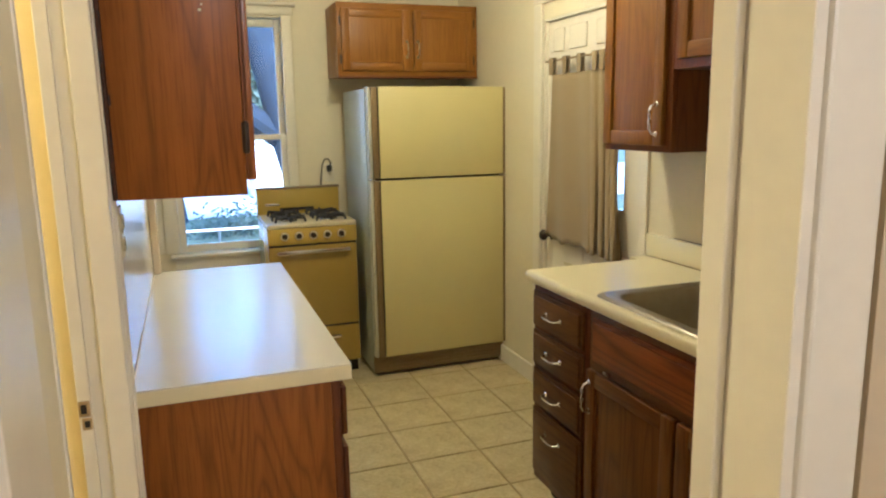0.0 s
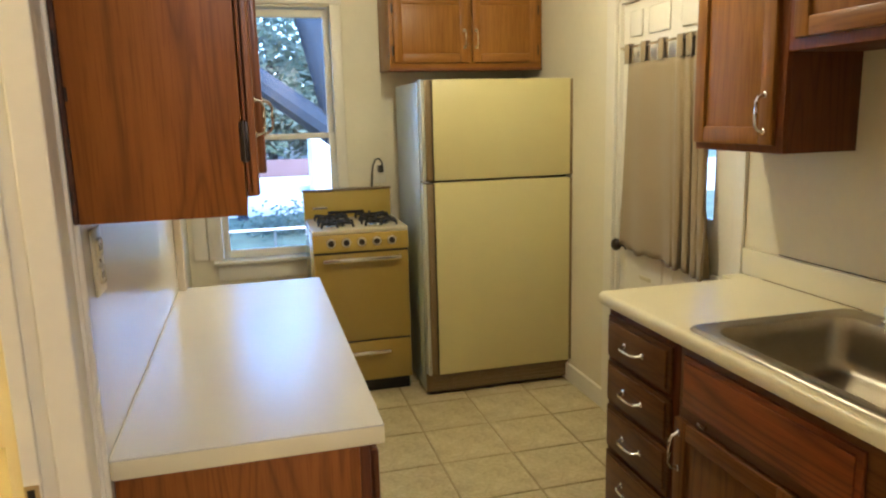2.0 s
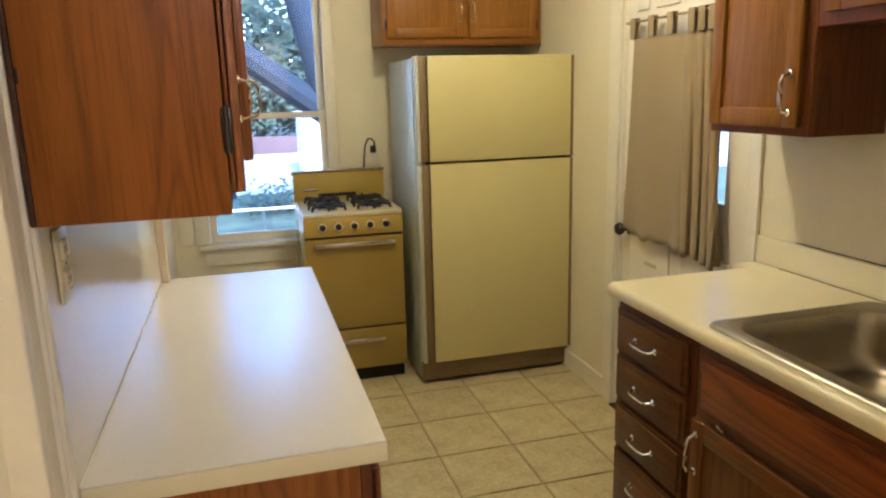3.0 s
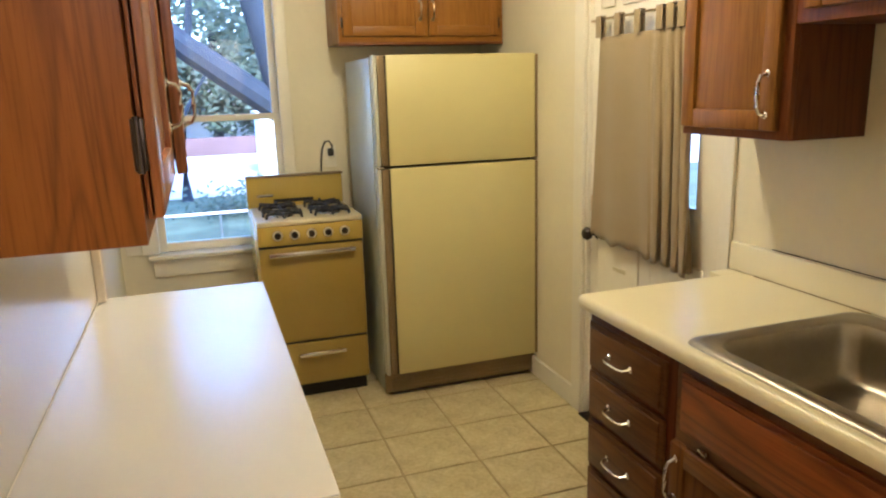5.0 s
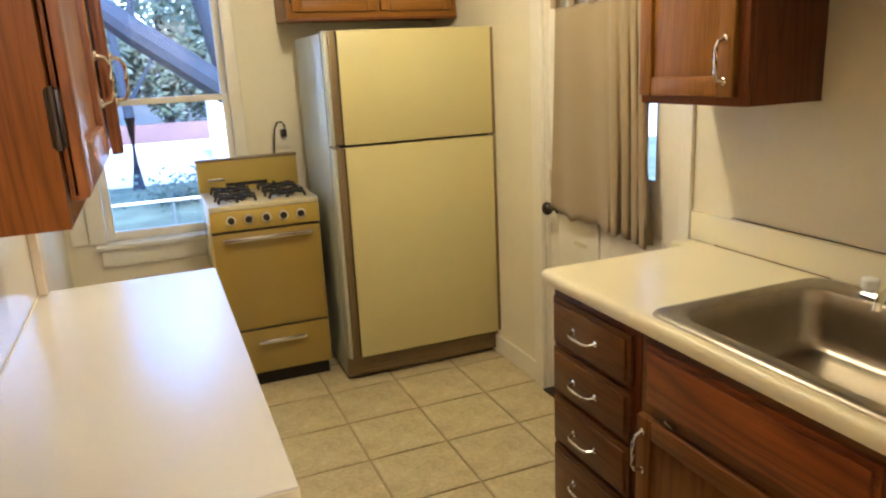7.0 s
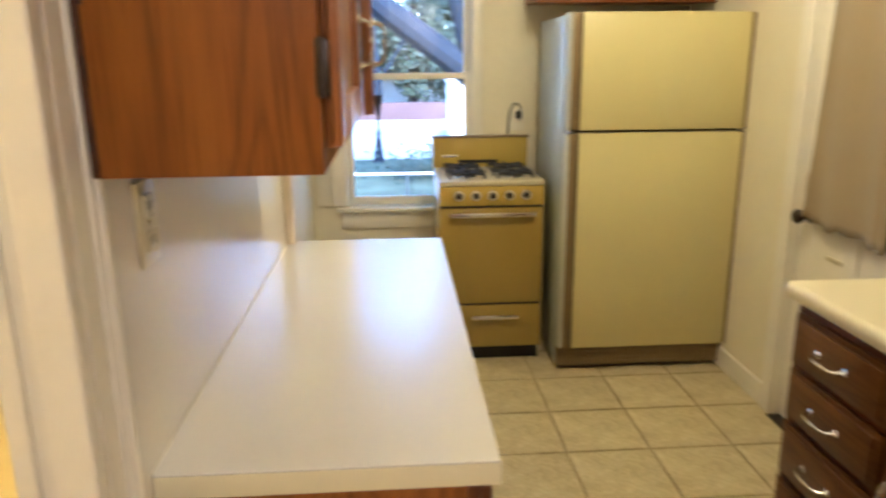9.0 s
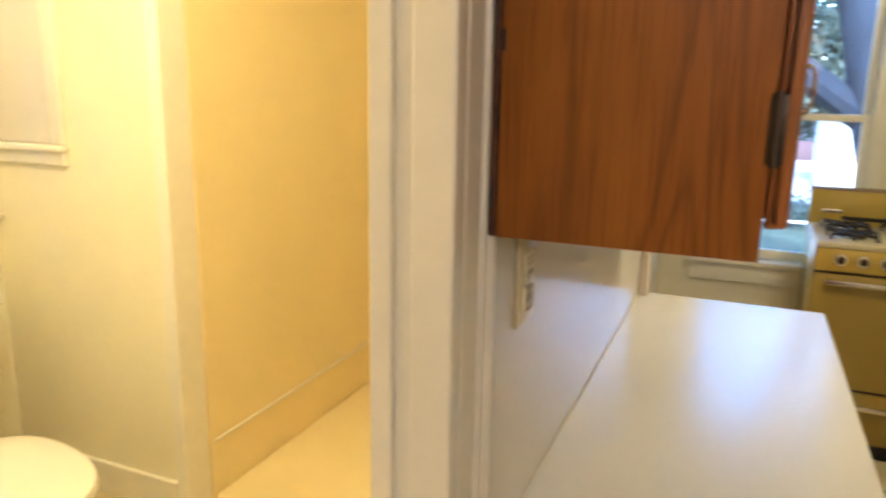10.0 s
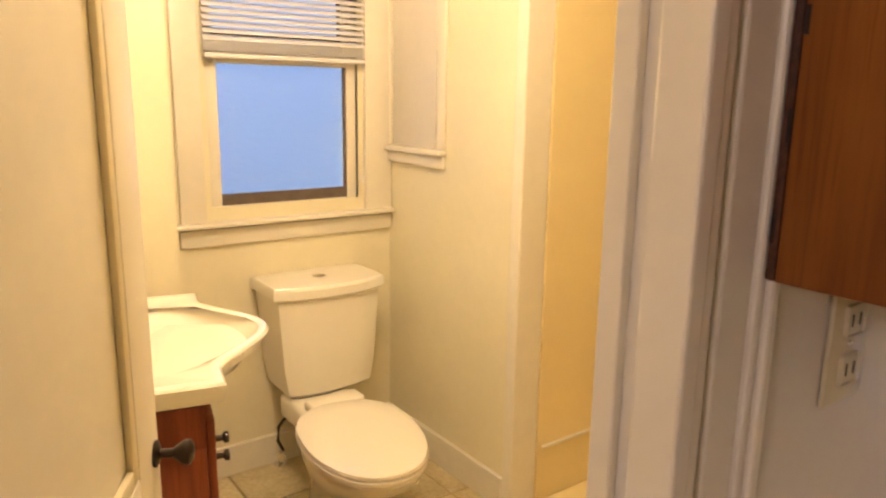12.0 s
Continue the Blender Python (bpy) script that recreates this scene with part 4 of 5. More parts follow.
# ---- stove ----
def stove():
    x0, x1, yf, yb = 0.388, 0.888, 3.742, 4.268
    ob = thing("stove", (x0, yf, 0), "narrow harvest gold gas stove with black grates", "stove")
    part("body", B(x0, x1, yf + 0.03, yb, 0.075, 0.885, bevel=0.004), "gold", ob)
    # Recessed base in near-black, in place of shade under the stove.
    part("base", B(x0 + 0.015, x1 - 0.01, yf + 0.05, yb - 0.02, 0, 0.0745), "shadow", ob)
    part("cooktop", B(x0, x1, yf - 0.002, yb - 0.055, 0.8855, 0.912, bevel=0.008), "cooktop", ob)
    bg = part("backguard", B(x0 - 0.004, x1 + 0.002, yb - 0.05, yb, 0.886, 1.062, bevel=0.006), "gold", ob)
    part("cap_strip", B(x0 - 0.008, x1 + 0.006, yb - 0.055, yb + 0.002, 1.0625, 1.074, bevel=0.003), "fridge_trim", bg)
    part("badge", B(x0 + 0.045, x0 + 0.13, yb - 0.053, yb - 0.0502, 0.962, 0.976, bevel=0.001), "chrome", bg)
    part("vent_slot", B(x0 + 0.13, x0 + 0.34, yb - 0.054, yb - 0.0502, 0.930, 0.948, bevel=0.002), "shadow", bg)
    cp = part("control_panel", B(x0, x1, yf - 0.002, yf + 0.0295, 0.793, 0.885, bevel=0.004), "gold", ob)
    for k in range(5):
        x = x0 + 0.092 + k * 0.0795
        kn = part("knob", turned(bmesh.new(), (x, yf - 0.0022, 0.842), (0, -1, 0), [(0, 0.026), (0.003, 0.026), (0.006, 0.024), (0.008, 0.018)], 20), "chrome", cp, "knob with a dark centre and pale ring")
        part("knob_cap", turned(bmesh.new(), (x, yf - 0.0102, 0.842), (0, -1, 0), [(0, 0.016), (0.012, 0.0145), (0.016, 0.012), (0.0165, 0.002)], 18), "bronze", kn)
        part("knob_ring", turned(bmesh.new(), (x, yf - 0.0022, 0.842), (0, -1, 0), [(0.0055, 0.0235), (0.0085, 0.0225), (0.0085, 0.0175)], 20), "plastic", kn)
    part("seam", B(x0 + 0.003, x1 - 0.003, yf + 0.012, yf + 0.0295, 0.782, 0.7925), "gasket", ob)
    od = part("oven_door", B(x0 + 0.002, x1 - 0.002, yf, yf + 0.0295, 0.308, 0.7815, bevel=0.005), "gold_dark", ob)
    bm = bmesh.new()
    box(bm, x0 + 0.045, x1 - 0.045, yf - 0.034, yf - 0.020, 0.742, 0.764, 0.006)
    box(bm, x0 + 0.045, x0 + 0.065, yf - 0.020, yf, 0.745, 0.761, 0.003)
    box(bm, x1 - 0.065, x1 - 0.045, yf - 0.020, yf, 0.745, 0.761, 0.003)
    part("handle", bm, "chrome", od, "chrome bar handle")
    part("seam", B(x0 + 0.003, x1 - 0.003, yf + 0.012, yf + 0.0295, 0.2975, 0.3075), "gasket", ob)
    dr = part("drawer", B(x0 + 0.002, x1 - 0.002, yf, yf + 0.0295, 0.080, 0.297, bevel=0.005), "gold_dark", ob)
    bm = bmesh.new()
    box(bm, x0 + 0.15, x1 - 0.12, yf - 0.030, yf - 0.016, 0.232, 0.252, 0.005)
    box(bm, x0 + 0.17, x0 + 0.19, yf - 0.016, yf, 0.235, 0.249, 0.002)
    box(bm, x1 - 0.16, x1 - 0.14, yf - 0.016, yf, 0.235, 0.249, 0.002)
    part("handle", bm, "chrome", dr, "chrome bar handle")
    for cx in (x0 + 0.135, x1 - 0.135):
        for cy in (yf + 0.125, yf + 0.345):
            bn = part("burner", turned(bmesh.new(), (cx, cy, 0.9125), (0, 0, 1), [(0, 0.052), (0.004, 0.050), (0.004, 0.030), (0.014, 0.028), (0.018, 0.02), (0.018, 0.002)], 18), "chrome", ob)
            bm = bmesh.new()
            for k in range(24):
                a, b = 2 * math.pi * k / 24, 2 * math.pi * (k + 1) / 24
                p = [(cx + r * math.cos(t), cy + r * math.sin(t), z) for t in (a, b) for r in (0.046, 0.058) for z in (0.926, 0.938)]
                v = [bm.verts.new(q) for q in p]
                for f in ((0, 1, 3, 2), (4, 6, 7, 5), (0, 4, 5, 1), (2, 3, 7, 6), (0, 2, 6, 4), (1, 5, 7, 3)):
                    bm.faces.new([v[i] for i in f])
            for k in range(4):
                a = math.pi / 4 + k * math.pi / 2
                d = Vector((math.cos(a), math.sin(a), 0))
                c = Vector((cx, cy, 0.9355))
                rod(bm, [c + d * 0.022, c + d * 0.07, c + d * 0.112, c + d * 0.118 - Vector((0, 0, 0.02))], 0.0072, 6)
                e = Vector((-d.y, d.x, 0))
                a2 = a + math.pi / 4
                d2 = Vector((math.cos(a2), math.sin(a2), 0))
                rod(bm, [c + d2 * 0.05, c + d2 * 0.088 + Vector((0, 0, 0.004)), c + d2 * 0.092 - Vector((0, 0, 0.02))], 0.0065, 6)
            part("grate", bm, "iron", ob, "black cast iron grate", smooth=False)


stove()


# ---- bathroom ----
def toilet():
    ob = thing("toilet", (-1.95, 1.88, 0), "white two-piece toilet with its lid down below the window", "toilet")
    cy = 1.915
    def oval(cx, hx, hy, z, n=36, back=None, cyy=cy):
        pts = []
        for k in range(n):
            a = 2 * math.pi * k / n
            x, y = math.cos(a), math.sin(a)
            hxx = hx * (1.0 if x > 0 else 0.86)
            sx = math.copysign(abs(x) ** (1.0 if x > 0 else 0.72), x)
            p = Matrix.Rotation(radians(-9), 3, "Z") @ Vector((cx + hxx * sx + 2.05, hy * math.copysign(abs(y) ** 0.9, y), 0))
            pts.append((p.x - 2.05, p.y + cyy, z))
        return pts
    by = 1.85
    part("bowl", loft(bmesh.new(), [oval(-1.90, 0.21, 0.125, 0.0, cyy=by), oval(-1.90, 0.205, 0.12, 0.05, cyy=by), oval(-1.88, 0.20, 0.118, 0.13, cyy=by), oval(-1.83, 0.235, 0.150, 0.22, cyy=by), oval(-1.755, 0.290, 0.182, 0.31, cyy=by), oval(-1.745, 0.298, 0.186, 0.345, cyy=by), oval(-1.745, 0.293, 0.187, 0.352, cyy=by)]), "porcelain", ob)
    part("seat", loft(bmesh.new(), [oval(-1.745, 0.298, 0.190, 0.353, cyy=by), oval(-1.745, 0.305, 0.196, 0.357, cyy=by), oval(-1.745, 0.305, 0.196, 0.368, cyy=by), oval(-1.745, 0.298, 0.190, 0.372, cyy=by)]), "seat", ob)
    part("lid", loft(bmesh.new(), [oval(-1.745, 0.294, 0.188, 0.3725, cyy=by), oval(-1.745, 0.303, 0.195, 0.377, cyy=by), oval(-1.745, 0.301, 0.193, 0.387, cyy=by), oval(-1.75, 0.276, 0.170, 0.394, cyy=by), oval(-1.77, 0.16, 0.105, 0.397, cyy=by)]), "seat", ob)
    part("hinge_block", B(-2.09, -2.0, by - 0.095, by + 0.115, 0.345, 0.385, bevel=0.012, segments=3), "seat", ob)
    part("shelf", B(-2.28, -2.02, by - 0.11, by + 0.14, 0.25, 0.3445, bevel=0.02, segments=3), "porcelain", ob)

    def tank(hw, x0, x1, z, bulge, n=10):
        pts = [(x0, cy + hw, z), (x0, cy - hw, z)]
        for k in range(n + 1):
            u = -1 + 2 * k / n
            pts.append((x1 + bulge * (1 - abs(u) ** 2.6), cy + hw * u * 0.998, z))
        return pts
    part("tank", loft(bmesh.new(), [tank(0.150, -2.375, -2.20, 0.345, 0.02), tank(0.172, -2.385, -2.185, 0.362, 0.025), tank(0.188, -2.39, -2.18, 0.46, 0.03), tank(0.208, -2.392, -2.175, 0.735, 0.035)]), "porcelain", ob)
    lid = part("tank_lid", loft(bmesh.new(), [tank(0.216, -2.396, -2.175, 0.736, 0.040), tank(0.227, -2.397, -2.168, 0.745, 0.045), tank(0.227, -2.397, -2.168, 0.776, 0.045), tank(0.220, -2.392, -2.173, 0.787, 0.042)]), "porcelain", ob)
    part("flush_button", turned(bmesh.new(), (-2.27, cy, 0.787), (0, 0, 1), [(0, 0.026), (0.004, 0.026), (0.006, 0.021), (0.006, 0.002)]), "chrome", lid)
    v = thing("water_valve", (-2.37, 1.775, 0.0), "chrome shut-off valve with a braided supply hose", "valve")
    bm = rod(bmesh.new(), [(-2.37, 1.775, 0.0), (-2.37, 1.775, 0.05), (-2.34, 1.775, 0.06)], 0.009, 10)
    turned(bm, (-2.33, 1.772, 0.06), (0.7, -0.7, 0), [(0, 0.008), (0.02, 0.008), (0.022, 0.020), (0.030, 0.020), (0.032, 0.004)], 12)
    turned(bm, (-2.37, 1.775, 0.0), (0, 0, 1), [(0, 0.028), (0.006, 0.026), (0.008, 0.01)], 14)
    part("valve_body", bm, "chrome", v)
    part("hose", rod(bmesh.new(), [(-2.34, 1.775, 0.07), (-2.335, 1.752, 0.12), (-2.33, 1.755, 0.18), (-2.31, 1.785, 0.235), (-2.295, 1.800, 0.28), (-2.29, 1.782, 0.32), (-2.285, 1.775, 0.345)], 0.0065, 8), "bronze", v)


toilet()


def vanity():
    x0, x1, yb, pivot = -1.88, -1.18, 0.72, Vector((-1.18, 1.186, 0))
    turn = Matrix.Rotation(radians(-12), 3, "Z")
    ob = thing("vanity_cabinet", pivot, "small red-brown wooden vanity cabinet with metal knobs", "cabinet")
    part("body", B(x0 + 0.03, x1 - 0.015, yb, 1.145, 0.0, 0.76, bevel=0.002), "vanity", ob)
    part("side_panel", B(x1 - 0.033, x1 - 0.015, yb, 1.145, 0.7605, 0.852), "vanity", ob)
    part("side_panel", B(x0 + 0.03, x0 + 0.048, yb, 1.145, 0.7605, 0.852), "vanity", ob)
    part("top_rail", B(x0 + 0.0485, x1 - 0.0335, 1.125, 1.145, 0.7605, 0.845), "vanity", ob)
    for a, b in ((x0 + 0.035, (x0 + x1) / 2 - 0.002), ((x0 + x1) / 2 + 0.002, x1 - 0.02)):
        d = part("door", B(a, b, 1.1455, 1.163, 0.06, 0.82, bevel=0.004), "vanity", ob)
        for z in (0.725, 0.765):
            part("knob", turned(bmesh.new(), (b - 0.02, 1.1635, z), (0, 1, 0), [(0, 0.007), (0.014, 0.006), (0.018, 0.012), (0.026, 0.012), (0.028, 0.003)], 14), "bronze", d)
    ob.rotation_euler = (0, 0, radians(-12))
    ob = thing("wash_basin", pivot + Vector((0, 0, 0.85)), "white porcelain wash basin with a bowed front on the vanity", "basin")
    n = 48

    def outline(grow, z, dy=0.0):
        pts = [(x0 - grow, yb, z), ]
        for k in range(n + 1):
            u = k / n
            x = x0 - grow + (x1 - x0 + 2 * grow) * u
            t = min(1.0, max(0.0, (u - 0.13) / 0.74))
            s = (0.5 - 0.5 * math.cos(2 * math.pi * t)) ** 0.72
            y = 1.186 + grow + 0.142 * s + dy * s
            pts.append((x, y, z))
        pts.append((x1 + grow, yb, z))
        return pts

    def inner(f, z):
        """A bowl ring with as many points as the outline."""
        pts = []
        count = n + 3
        for k in range(count):
            u = k / (count - 1)
            a = math.pi * (1.28 - 1.56 * u) if 0 < k < count - 1 else (math.pi * 1.36 if k == 0 else -math.pi * 0.36)
            cx, cyy = (x0 + x1) / 2, 1.065
            pts.append((cx + 0.265 * f * math.cos(a), cyy + 0.235 * f * math.sin(a) * (1.0 if math.sin(a) > 0 else 0.7), z))
        return pts

    bm = bmesh.new()
    levels = [outline(-0.02, 0.853, -0.12), outline(-0.006, 0.858, -0.06), outline(0, 0.872, -0.015), outline(0.002, 0.896), outline(-0.003, 0.903), outline(-0.012, 0.905), outline(-0.024, 0.901), inner(1.0, 0.893), inner(0.95, 0.880), inner(0.85, 0.84), inner(0.62, 0.80), inner(0.3, 0.785), inner(0.05, 0.782)]
    loft(bm, levels)
    part("bowl", bm, "porcelain", ob)
    part("splash_back", B(x0, x1, yb - 0.02, yb + 0.012, 0.85, 0.93, bevel=0.006), "porcelain", ob)
    ob.rotation_euler = (0, 0, radians(-12))
    foot = pivot + turn @ (Vector((-1.53, 0.80, 0)) - pivot)
    t = thing("basin_tap", (foot.x, foot.y, 0.86), "chrome basin tap behind the bowl", "tap")
    bm = rod(bmesh.new(), [(foot.x + 0.21 * f, foot.y + 0.98 * f, z) for f, z in ((0, 0.890), (0, 0.975), (0.03, 0.995), (0.10, 0.985), (0.115, 0.97))], [0.022, 0.018, 0.014, 0.012, 0.011], 12)
    part("spout", bm, "chrome", t)


vanity()

# bathroom window, blind, cupboard
bw = thing("window_2", (BX, 1.86, 1.06), "cream painted sash window with one frosted pane", "window", kind="structure")
bm = bmesh.new()
box(bm, BX, BX + 0.02, 1.445, 1.535, 1.0, 2.05, 0.004)
box(bm, BX, BX + 0.02, 2.185, BY - 0.001, 1.0, 2.05, 0.004)
box(bm, BX, BX + 0.022, 1.445, BY - 0.001, 2.051, 2.14, 0.004)
part("window_frame", bm, "trim", bw)
part("window_sill", B(BX, BX + 0.05, 1.42, BY - 0.001, 0.992, 1.010, bevel=0.006), "trim", bw)
part("apron", B(BX, BX + 0.018, 1.44, BY - 0.001, 0.922, 0.984, bevel=0.004), "trim", bw)
bm = bmesh.new()
box(bm, BX - 0.10, BX - 0.001, 1.536, 1.56, 1.009, 2.0)
box(bm, BX - 0.10, BX - 0.001, 2.16, 2.184, 1.009, 2.0)
part("liner", bm, "trim", bw)


def sash_x(parent, y0, y1, x, z0, z1, pane, st=0.042, bottom=0.05, top=0.03):
    s = part("sash", B(x - 0.034, x, y0, y0 + st, z0, z1, bevel=0.003), "trim", parent)
    part("stile", B(x - 0.034, x, y1 - st, y1, z0, z1, bevel=0.003), "trim", s)
    part("rail", B(x - 0.034, x, y0 + st + 0.0005, y1 - st - 0.0005, z0, z0 + bottom, bevel=0.003), "trim", s)
    part("rail", B(x - 0.034, x, y0 + st + 0.0005, y1 - st - 0.0005, z1 - top, z1, bevel=0.003), "trim", s)
    p = part("pane", B(x - 0.020, x - 0.015, y0 + st - 0.004, y1 - st + 0.004, z0 + bottom - 0.004, z1 - top + 0.004), pane, s)
    p.visible_shadow = False
    part("bead", B(x - 0.0145, x - 0.004, y1 - st - 0.012, y1 - st - 0.0005, z0 + bottom, z1 - top), "putty", s)
    part("bead", B(x - 0.0145, x - 0.004, y0 + st, y1 - st - 0.0125, z0 + bottom + 0.0005, z0 + bottom + 0.042), "putty", s)


sash_x(bw, 1.562, 2.158, BX - 0.01, 1.012, 1.60, "frosted")
sash_x(bw, 1.562, 2.158, BX - 0.05, 1.585, 1.99, "frosted")


def blind():
    ob = thing("blind", (BX + 0.03, 1.86, 1.6), "raised white metal venetian blind above the frosted pane", "blind")
    y0, y1 = 1.548, 2.172
    z = 1.628
    part("bottom_rail", B(BX + 0.020, BX + 0.045, y0, y1, 1.585, 1.602, bevel=0.004), "blind", ob)
    for k in range(16):
        bm = bmesh.new()
        zz = 1.612 + (k * 0.007 if k < 6 else 0.042 + (k - 6) * 0.022)
        t = -0.004 if k < 6 else -0.009
        loft(bm, [[(BX + 0.020, y, zz - t), (BX + 0.032, y, zz + 0.002), (BX + 0.045, y, zz + t), (BX + 0.045, y, zz + t + 0.0012), (BX + 0.032, y, zz + 0.0034), (BX + 0.020, y, zz - t + 0.0012)] for y in (y0, y1)])
        part("slat", bm, "blind", ob)
    part("head_rail", B(BX + 0.0005, BX + 0.045, y0 - 0.005, y1 + 0.005, 1.905, 1.94, bevel=0.003), "blind", ob)
    for y in (y0 + 0.1, y1 - 0.1):
        part("ladder_cord", rod(bmesh.new(), [(BX + 0.048, y, 1.59), (BX + 0.048, y, 1.91)], 0.001, 5), "blind", ob)
    part("pull_cord", rod(bmesh.new(), [(BX + 0.055, y1 - 0.02, 1.91), (BX + 0.055, y1 - 0.015, 1.4), (BX + 0.055, y1 - 0.02, 1.16)], 0.0013, 5), "blind", ob)
    part("tassel", turned(bmesh.new(), (BX + 0.055, y1 - 0.02, 1.125), (0, 0, 1), [(0, 0.006), (0.03, 0.004), (0.036, 0.001)], 8), "blind", ob)


blind()
cup = thing("wall_cupboard", (-2.1, BY, 1.3), "painted recessed wall cupboard with a small moulded ledge", "cupboard", kind="structure")
part("panel", B(-2.36, -2.06, BY - 0.008, BY, 1.273, 2.05, bevel=0.003), "panel", cup)
bm = bmesh.new()
box(bm, -2.05, -1.995, BY - 0.016, BY, 1.273, 2.10, 0.004)
box(bm, -2.395, -2.365, BY - 0.016, BY, 1.273, 2.10, 0.004)
part("frame", bm, "trim", cup)
part("ledge", B(-2.395, -1.99, BY - 0.040, BY, 1.250, 1.272, bevel=0.006), "trim", cup)
part("rail", B(-2.395, -1.995, BY - 0.020, BY, 1.203, 1.2495, bevel=0.005), "trim", cup)
solid("baseboard", B(BX, BX + 0.016, 1.362, BY - 0.001, 0.0, 0.125, bevel=0.004), "trim", "cream painted bathroom baseboard")
solid("baseboard", B(BX + 0.018, -1.61, BY - 0.016, BY, 0.0, 0.125, bevel=0.004), "trim", "cream painted bathroom baseboard")

# ---- outdoors ----
solid("ground", B(-60, 60, -60, 90, -0.62, -0.6), "grass", "lawn of short patchy grass")
solid("pavement", B(-60, 60, 16.0, 26.5, -0.599, -0.57), "concrete", "pale street and pavement beyond the lawn")
wl = thing("garden_wall", (0, 27, -0.6), "low red brick wall across the street", "wall")
part("wall", B(-14, 14, 27.0, 27.3, -0.6, 0.02), "brick_far", wl)
bh = thing("shed", (3, 19.0, -0.6), "pale painted shed by the street", "building")
part("wall", B(1.62, 3.6, 18.6, 20.4, -0.6, 0.95), "pale_far", bh)
part("roof", B(1.55, 3.7, 18.5, 20.5, 0.95, 1.05), "concrete", bh)
bh = thing("house", (-3, 34, -0.6), "far low pale house across the street", "building")
part("wall", B(-12, 12, 34, 40, -0.6, 2.6), "pale_far", bh)
for k in range(7):
    part("window", B(-11 + k * 3.3, -9.4 + k * 3.3, 33.9, 34.05, 0.7, 2.0), "rail", bh)
part("roof", B(-12.5, 12.5, 33.6, 40.5, 2.6, 2.9), "bark", bh)
# Unseen wall, added to block sky light behind the frosted bathroom pane.
nb = thing("neighbour_house", (-6, 1, -0.6), "unseen grey board wall added to dim the bathroom window", "building")
for k in range(24):
    part("board", B(-5.02 - 0.02, -5.0, -5.0, 6.0, -0.6 + k * 0.25, -0.36 + k * 0.25), "siding", nb)
part("wall", B(-8.0, -5.04, -5.0, 6.0, -0.6, 5.4), "siding", nb)
# Made-up porch that cuts the daylight behind the back door pane.
nb = thing("porch", (3.0, 2.5, -0.6), "made-up board porch added to darken the back door pane", "porch")
part("floor", B(1.9, 3.6, 0.4, 4.2, -0.15, -0.05), "bark", nb)
part("roof", B(1.895, 3.9, 0.2, 4.4, 2.35, 2.45), "bark", nb)
part("screen_wall", B(3.5, 3.56, 0.4, 4.2, -0.05, 2.34), "siding", nb)
fence = thing("fence", (0, 9.0, -0.6), "low pale garden railing across the lawn", "fence")
part("top_rail", rod(bmesh.new(), [(-5, 9.0, 0.15), (5, 9.0, 0.15)], 0.016, 8), "pale_far", fence)
for k in range(9):
    part("post", rod(bmesh.new(), [(-4.3 + k * 1.155, 9.0, -0.6), (-4.3 + k * 1.155, 9.0, 0.15)], 0.016, 8), "rail", fence)


def tree(place, trunk, limbs, crowns, label, leaf=0.10, seed=1):
    rnd = random.Random(seed)
    ob = thing("tree", place, label, "tree")
    t = part("trunk", rod(bmesh.new(), [p for p, r in trunk], [r for p, r in trunk], 14), "bark", ob)
    for l in limbs:
        part("limb", rod(bmesh.new(), [p for p, r in l], [r for p, r in l], 10), "bark", t)
    verts, faces = [], []
    for c, r, count in crowns:
        c = Vector(c)
        for i in range(count):
            d = Vector((rnd.gauss(0, 1), rnd.gauss(0, 1), rnd.gauss(0, 0.7))).normalized() * r * rnd.random() ** 0.4
            p = c + d
            a = Vector((rnd.uniform(-1, 1), rnd.uniform(-1, 1), rnd.uniform(-0.6, 0.6))).normalized() * leaf * rnd.uniform(0.6, 1.3)
            b = a.orthogonal().normalized() * leaf * 0.45
            k = len(verts)
            verts += [p - a, p + b, p + a, p - b]
            faces.append((k, k + 1, k + 2, k + 3))
    me = bpy.data.meshes.new("crown")
    me.from_pydata([v - Vector(place) for v in verts], [], faces)
    me.materials.append(M["leaf"])
    crown = tagged(new("crown", me), kind="stuff")
    crown.parent = ob


tree((1.5, 8.4, -0.6), [((1.5, 8.4, -0.65), 0.30), ((1.38, 8.4, 0.6), 0.25), ((1.18, 8.4, 1.35), 0.24), ((1.02, 8.4, 1.95), 0.20), ((0.86, 8.4, 2.55), 0.18), ((0.55, 8.4, 3.8), 0.14), ((0.4, 8.4, 5.5), 0.06)],
     [[((1.15, 8.4, 1.25), 0.17), ((0.88, 8.38, 1.43), 0.15), ((0.15, 8.3, 1.96), 0.135), ((-0.8, 8.2, 2.75), 0.10), ((-1.9, 8.1, 3.7), 0.05)], [((0.15, 8.3, 1.96), 0.05), ((0.25, 8.2, 2.7), 0.035), ((0.0, 8.1, 3.3), 0.02)]],
     [((-0.9, 9.2, 3.9), 1.2, 900), ((0.3, 9.4, 4.6), 1.4, 1100), ((-0.2, 9.6, 2.9), 0.9, 380), ((0.7, 9.8, 2.3), 0.6, 150), ((1.7, 9.2, 4.0), 1.2, 700)], "large leaning garden tree with dark bark", leaf=0.085, seed=3)
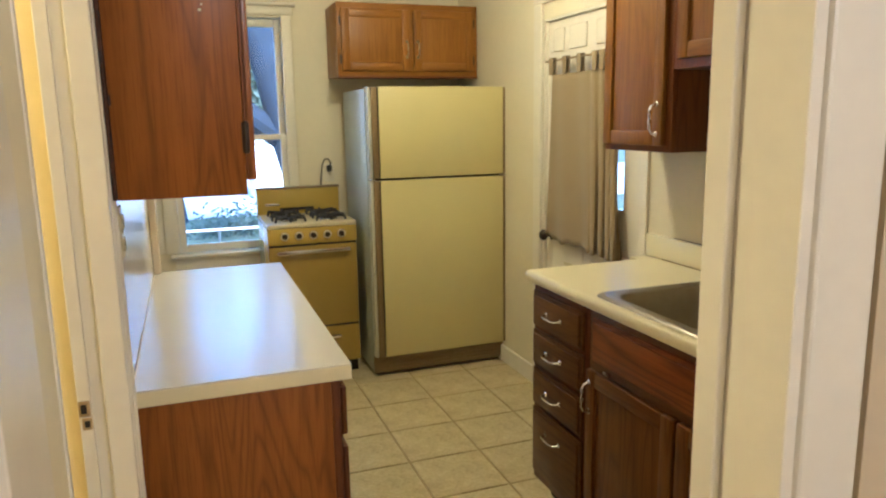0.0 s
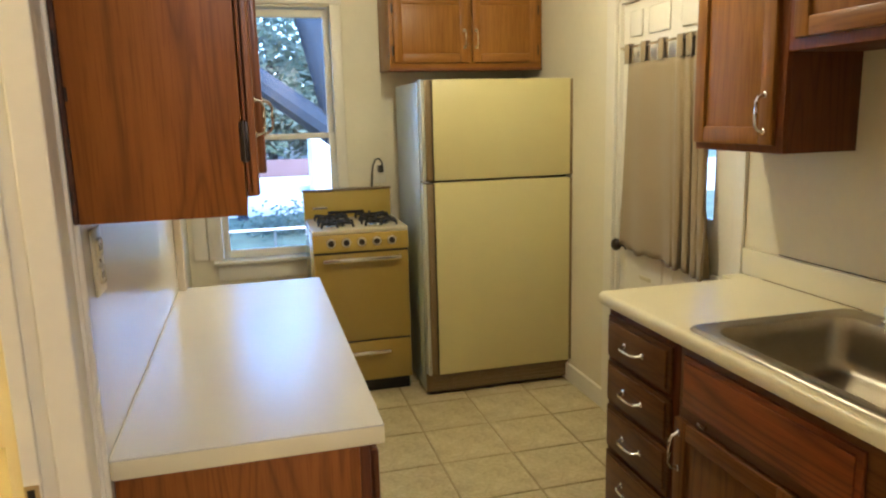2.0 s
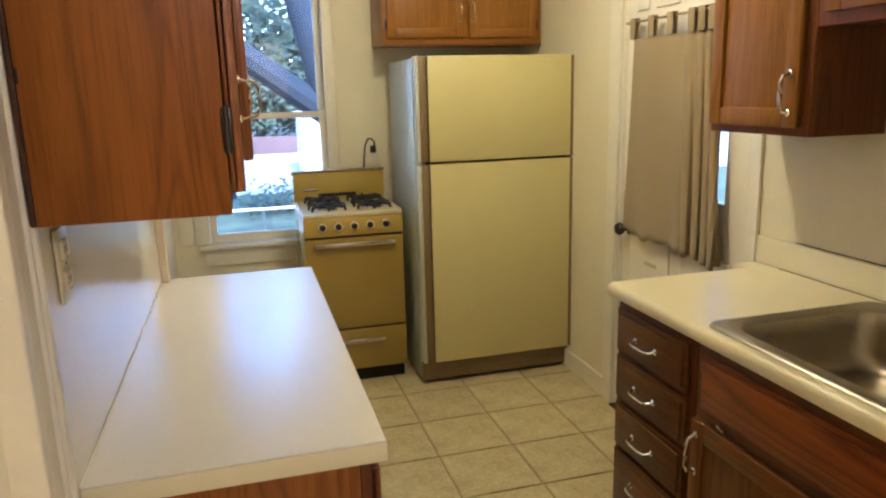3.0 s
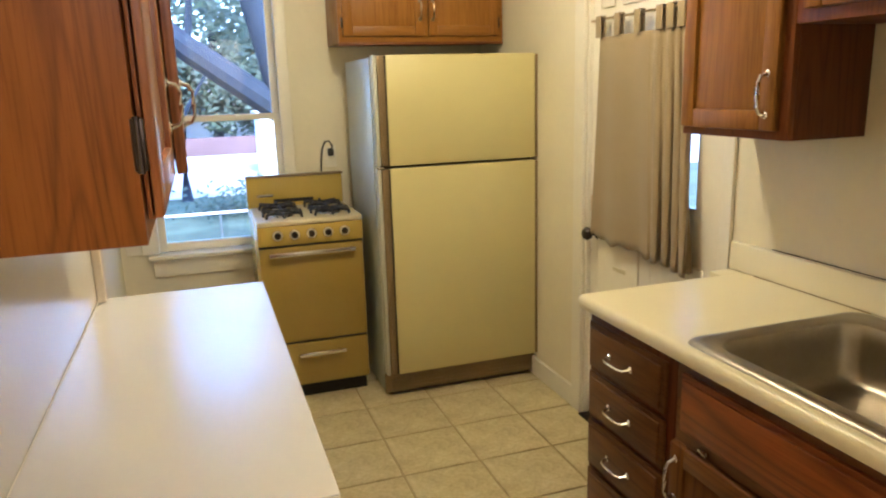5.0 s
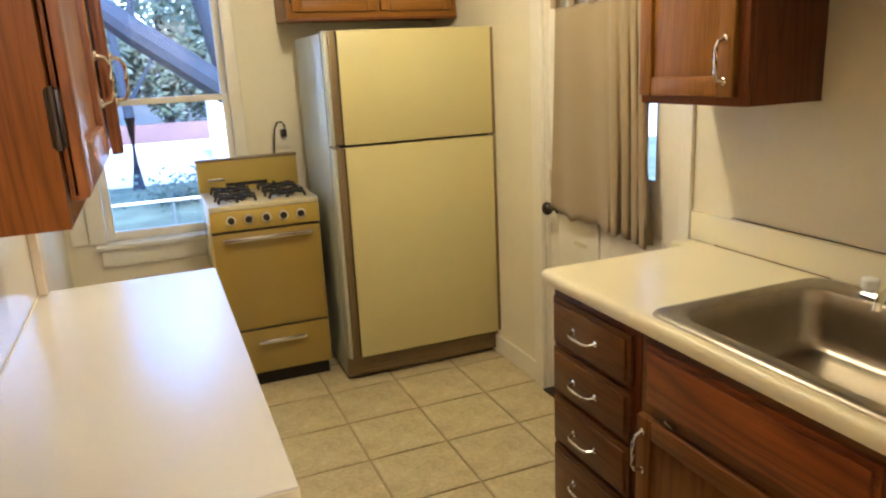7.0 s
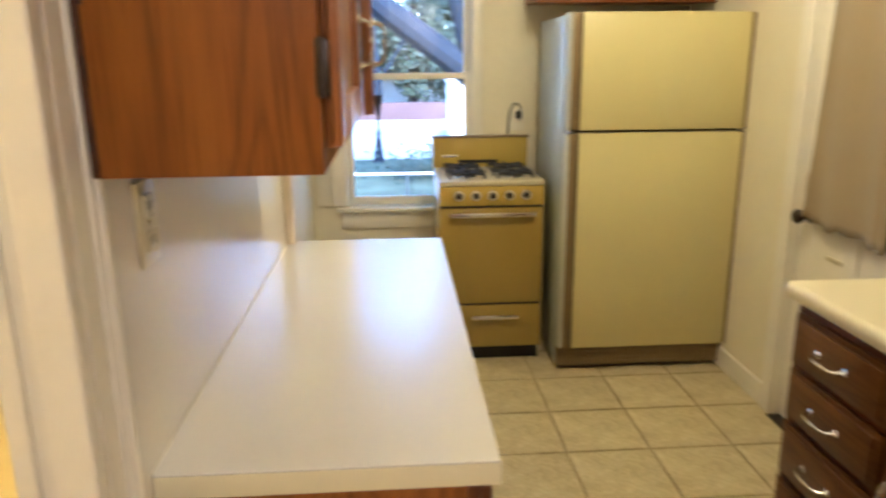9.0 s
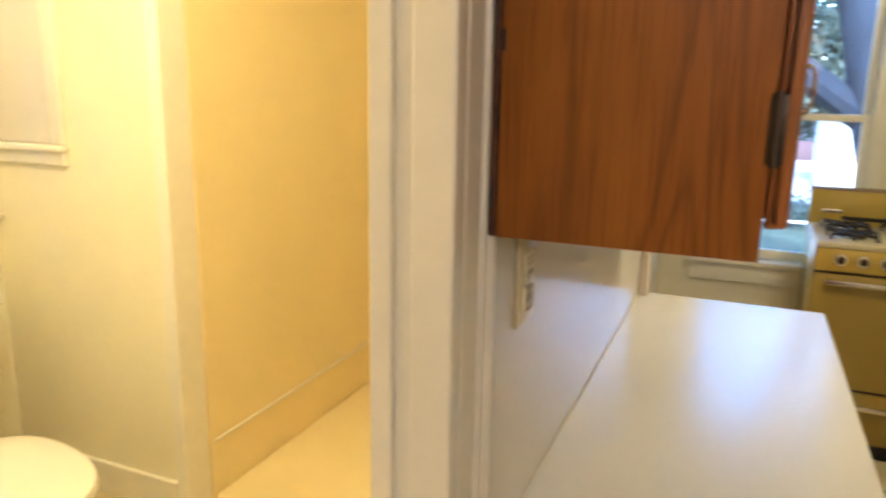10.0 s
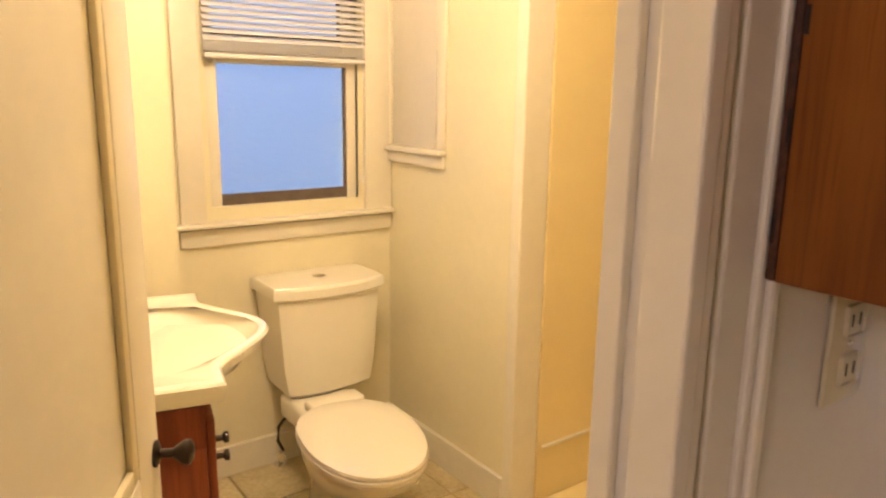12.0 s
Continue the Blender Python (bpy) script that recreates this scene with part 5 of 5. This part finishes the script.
for i, (x, y, h) in enumerate(((-7, 29, 6), (-2.6, 28.5, 5.5), (0.9, 29.5, 6.5), (4.0, 28.6, 5.5), (8, 30, 7), (-12, 30, 7))):
    tree((x, y, -0.6), [((x, y, -0.65), 0.22), ((x + 0.1, y, h * 0.5), 0.16), ((x, y, h * 0.9), 0.06)], [[((x + 0.05, y, h * 0.4), 0.1), ((x + 1.2, y, h * 0.7), 0.04)]],
         [((x, y, h * 0.75), 2.2, 1100), ((x + 1.3, y + 0.5, h * 0.5), 1.7, 800), ((x - 1.4, y, h * 0.35), 1.6, 900), ((x + 0.5, y - 0.3, 0.9), 1.2, 600)], "far street tree in full leaf", leaf=0.2, seed=10 + i)
tree((-0.17, 15.6, -0.6), [((-0.17, 15.6, -0.65), 0.13), ((-0.15, 15.6, 0.8), 0.10), ((-0.25, 15.6, 2.5), 0.07), ((-0.2, 15.6, 4.0), 0.04)], [[((-0.15, 15.6, 1.0), 0.05), ((0.6, 15.6, 2.2), 0.02)]], [((-0.2, 15.6, 4.2), 1.5, 900)], "slim street tree by the pavement", seed=30)
shrub = thing("shrub", (0.9, 13.5, -0.6), "low leafy garden shrub on the lawn", "shrub")
rnd = random.Random(5)
verts, faces = [], []
for i in range(900):
    p = Vector((0.9 + rnd.gauss(0, 0.55), 13.5 + rnd.gauss(0, 0.3), -0.6 + abs(rnd.gauss(0, 0.22))))
    a = Vector((rnd.uniform(-1, 1), rnd.uniform(-1, 1), rnd.uniform(-0.6, 0.6))).normalized() * 0.05
    b = a.orthogonal().normalized() * 0.03
    k = len(verts)
    verts += [p - a, p + b, p + a, p - b]
    faces.append((k, k + 1, k + 2, k + 3))
me = bpy.data.meshes.new("leaves")
me.from_pydata([v - Vector((0.9, 13.5, -0.6)) for v in verts], [], faces)
me.materials.append(M["leaf"])
tagged(new("leaves", me), kind="stuff").parent = shrub

# ---- floor tiles, laid last ----
TS, TG = 0.327, 0.009
cell = bpy.data.meshes.new("floor_tile")
bm = box(bmesh.new(), -TS / 2 + TG / 2, TS / 2 - TG / 2, -TS / 2 + TG / 2, TS / 2 - TG / 2, -0.0058, 0.0)
bmesh.ops.bevel(bm, geom=[e for e in bm.edges if all(v.co.z > -0.001 for v in e.verts)], offset=0.0015, segments=1, affect="EDGES")
bm.to_mesh(cell)
bm.free()
cell.materials.append(M["tile"])
floor = bpy.data.objects["floor"]
GX, GY = 0.815, 3.20
for i in range(-11, 4):
    for j in range(-12, 5):
        x, y = GX + (i + 0.5) * TS, GY + (j + 0.5) * TS
        if x - TS / 2 > W or y - TS / 2 > D or x + TS / 2 < -2.45 or y < -1.2:
            continue
        if y - TS / 2 > BY and x < -0.45:
            continue
        t = new("tile", cell)
        t.parent = floor
        t.location = (x, y, 0)
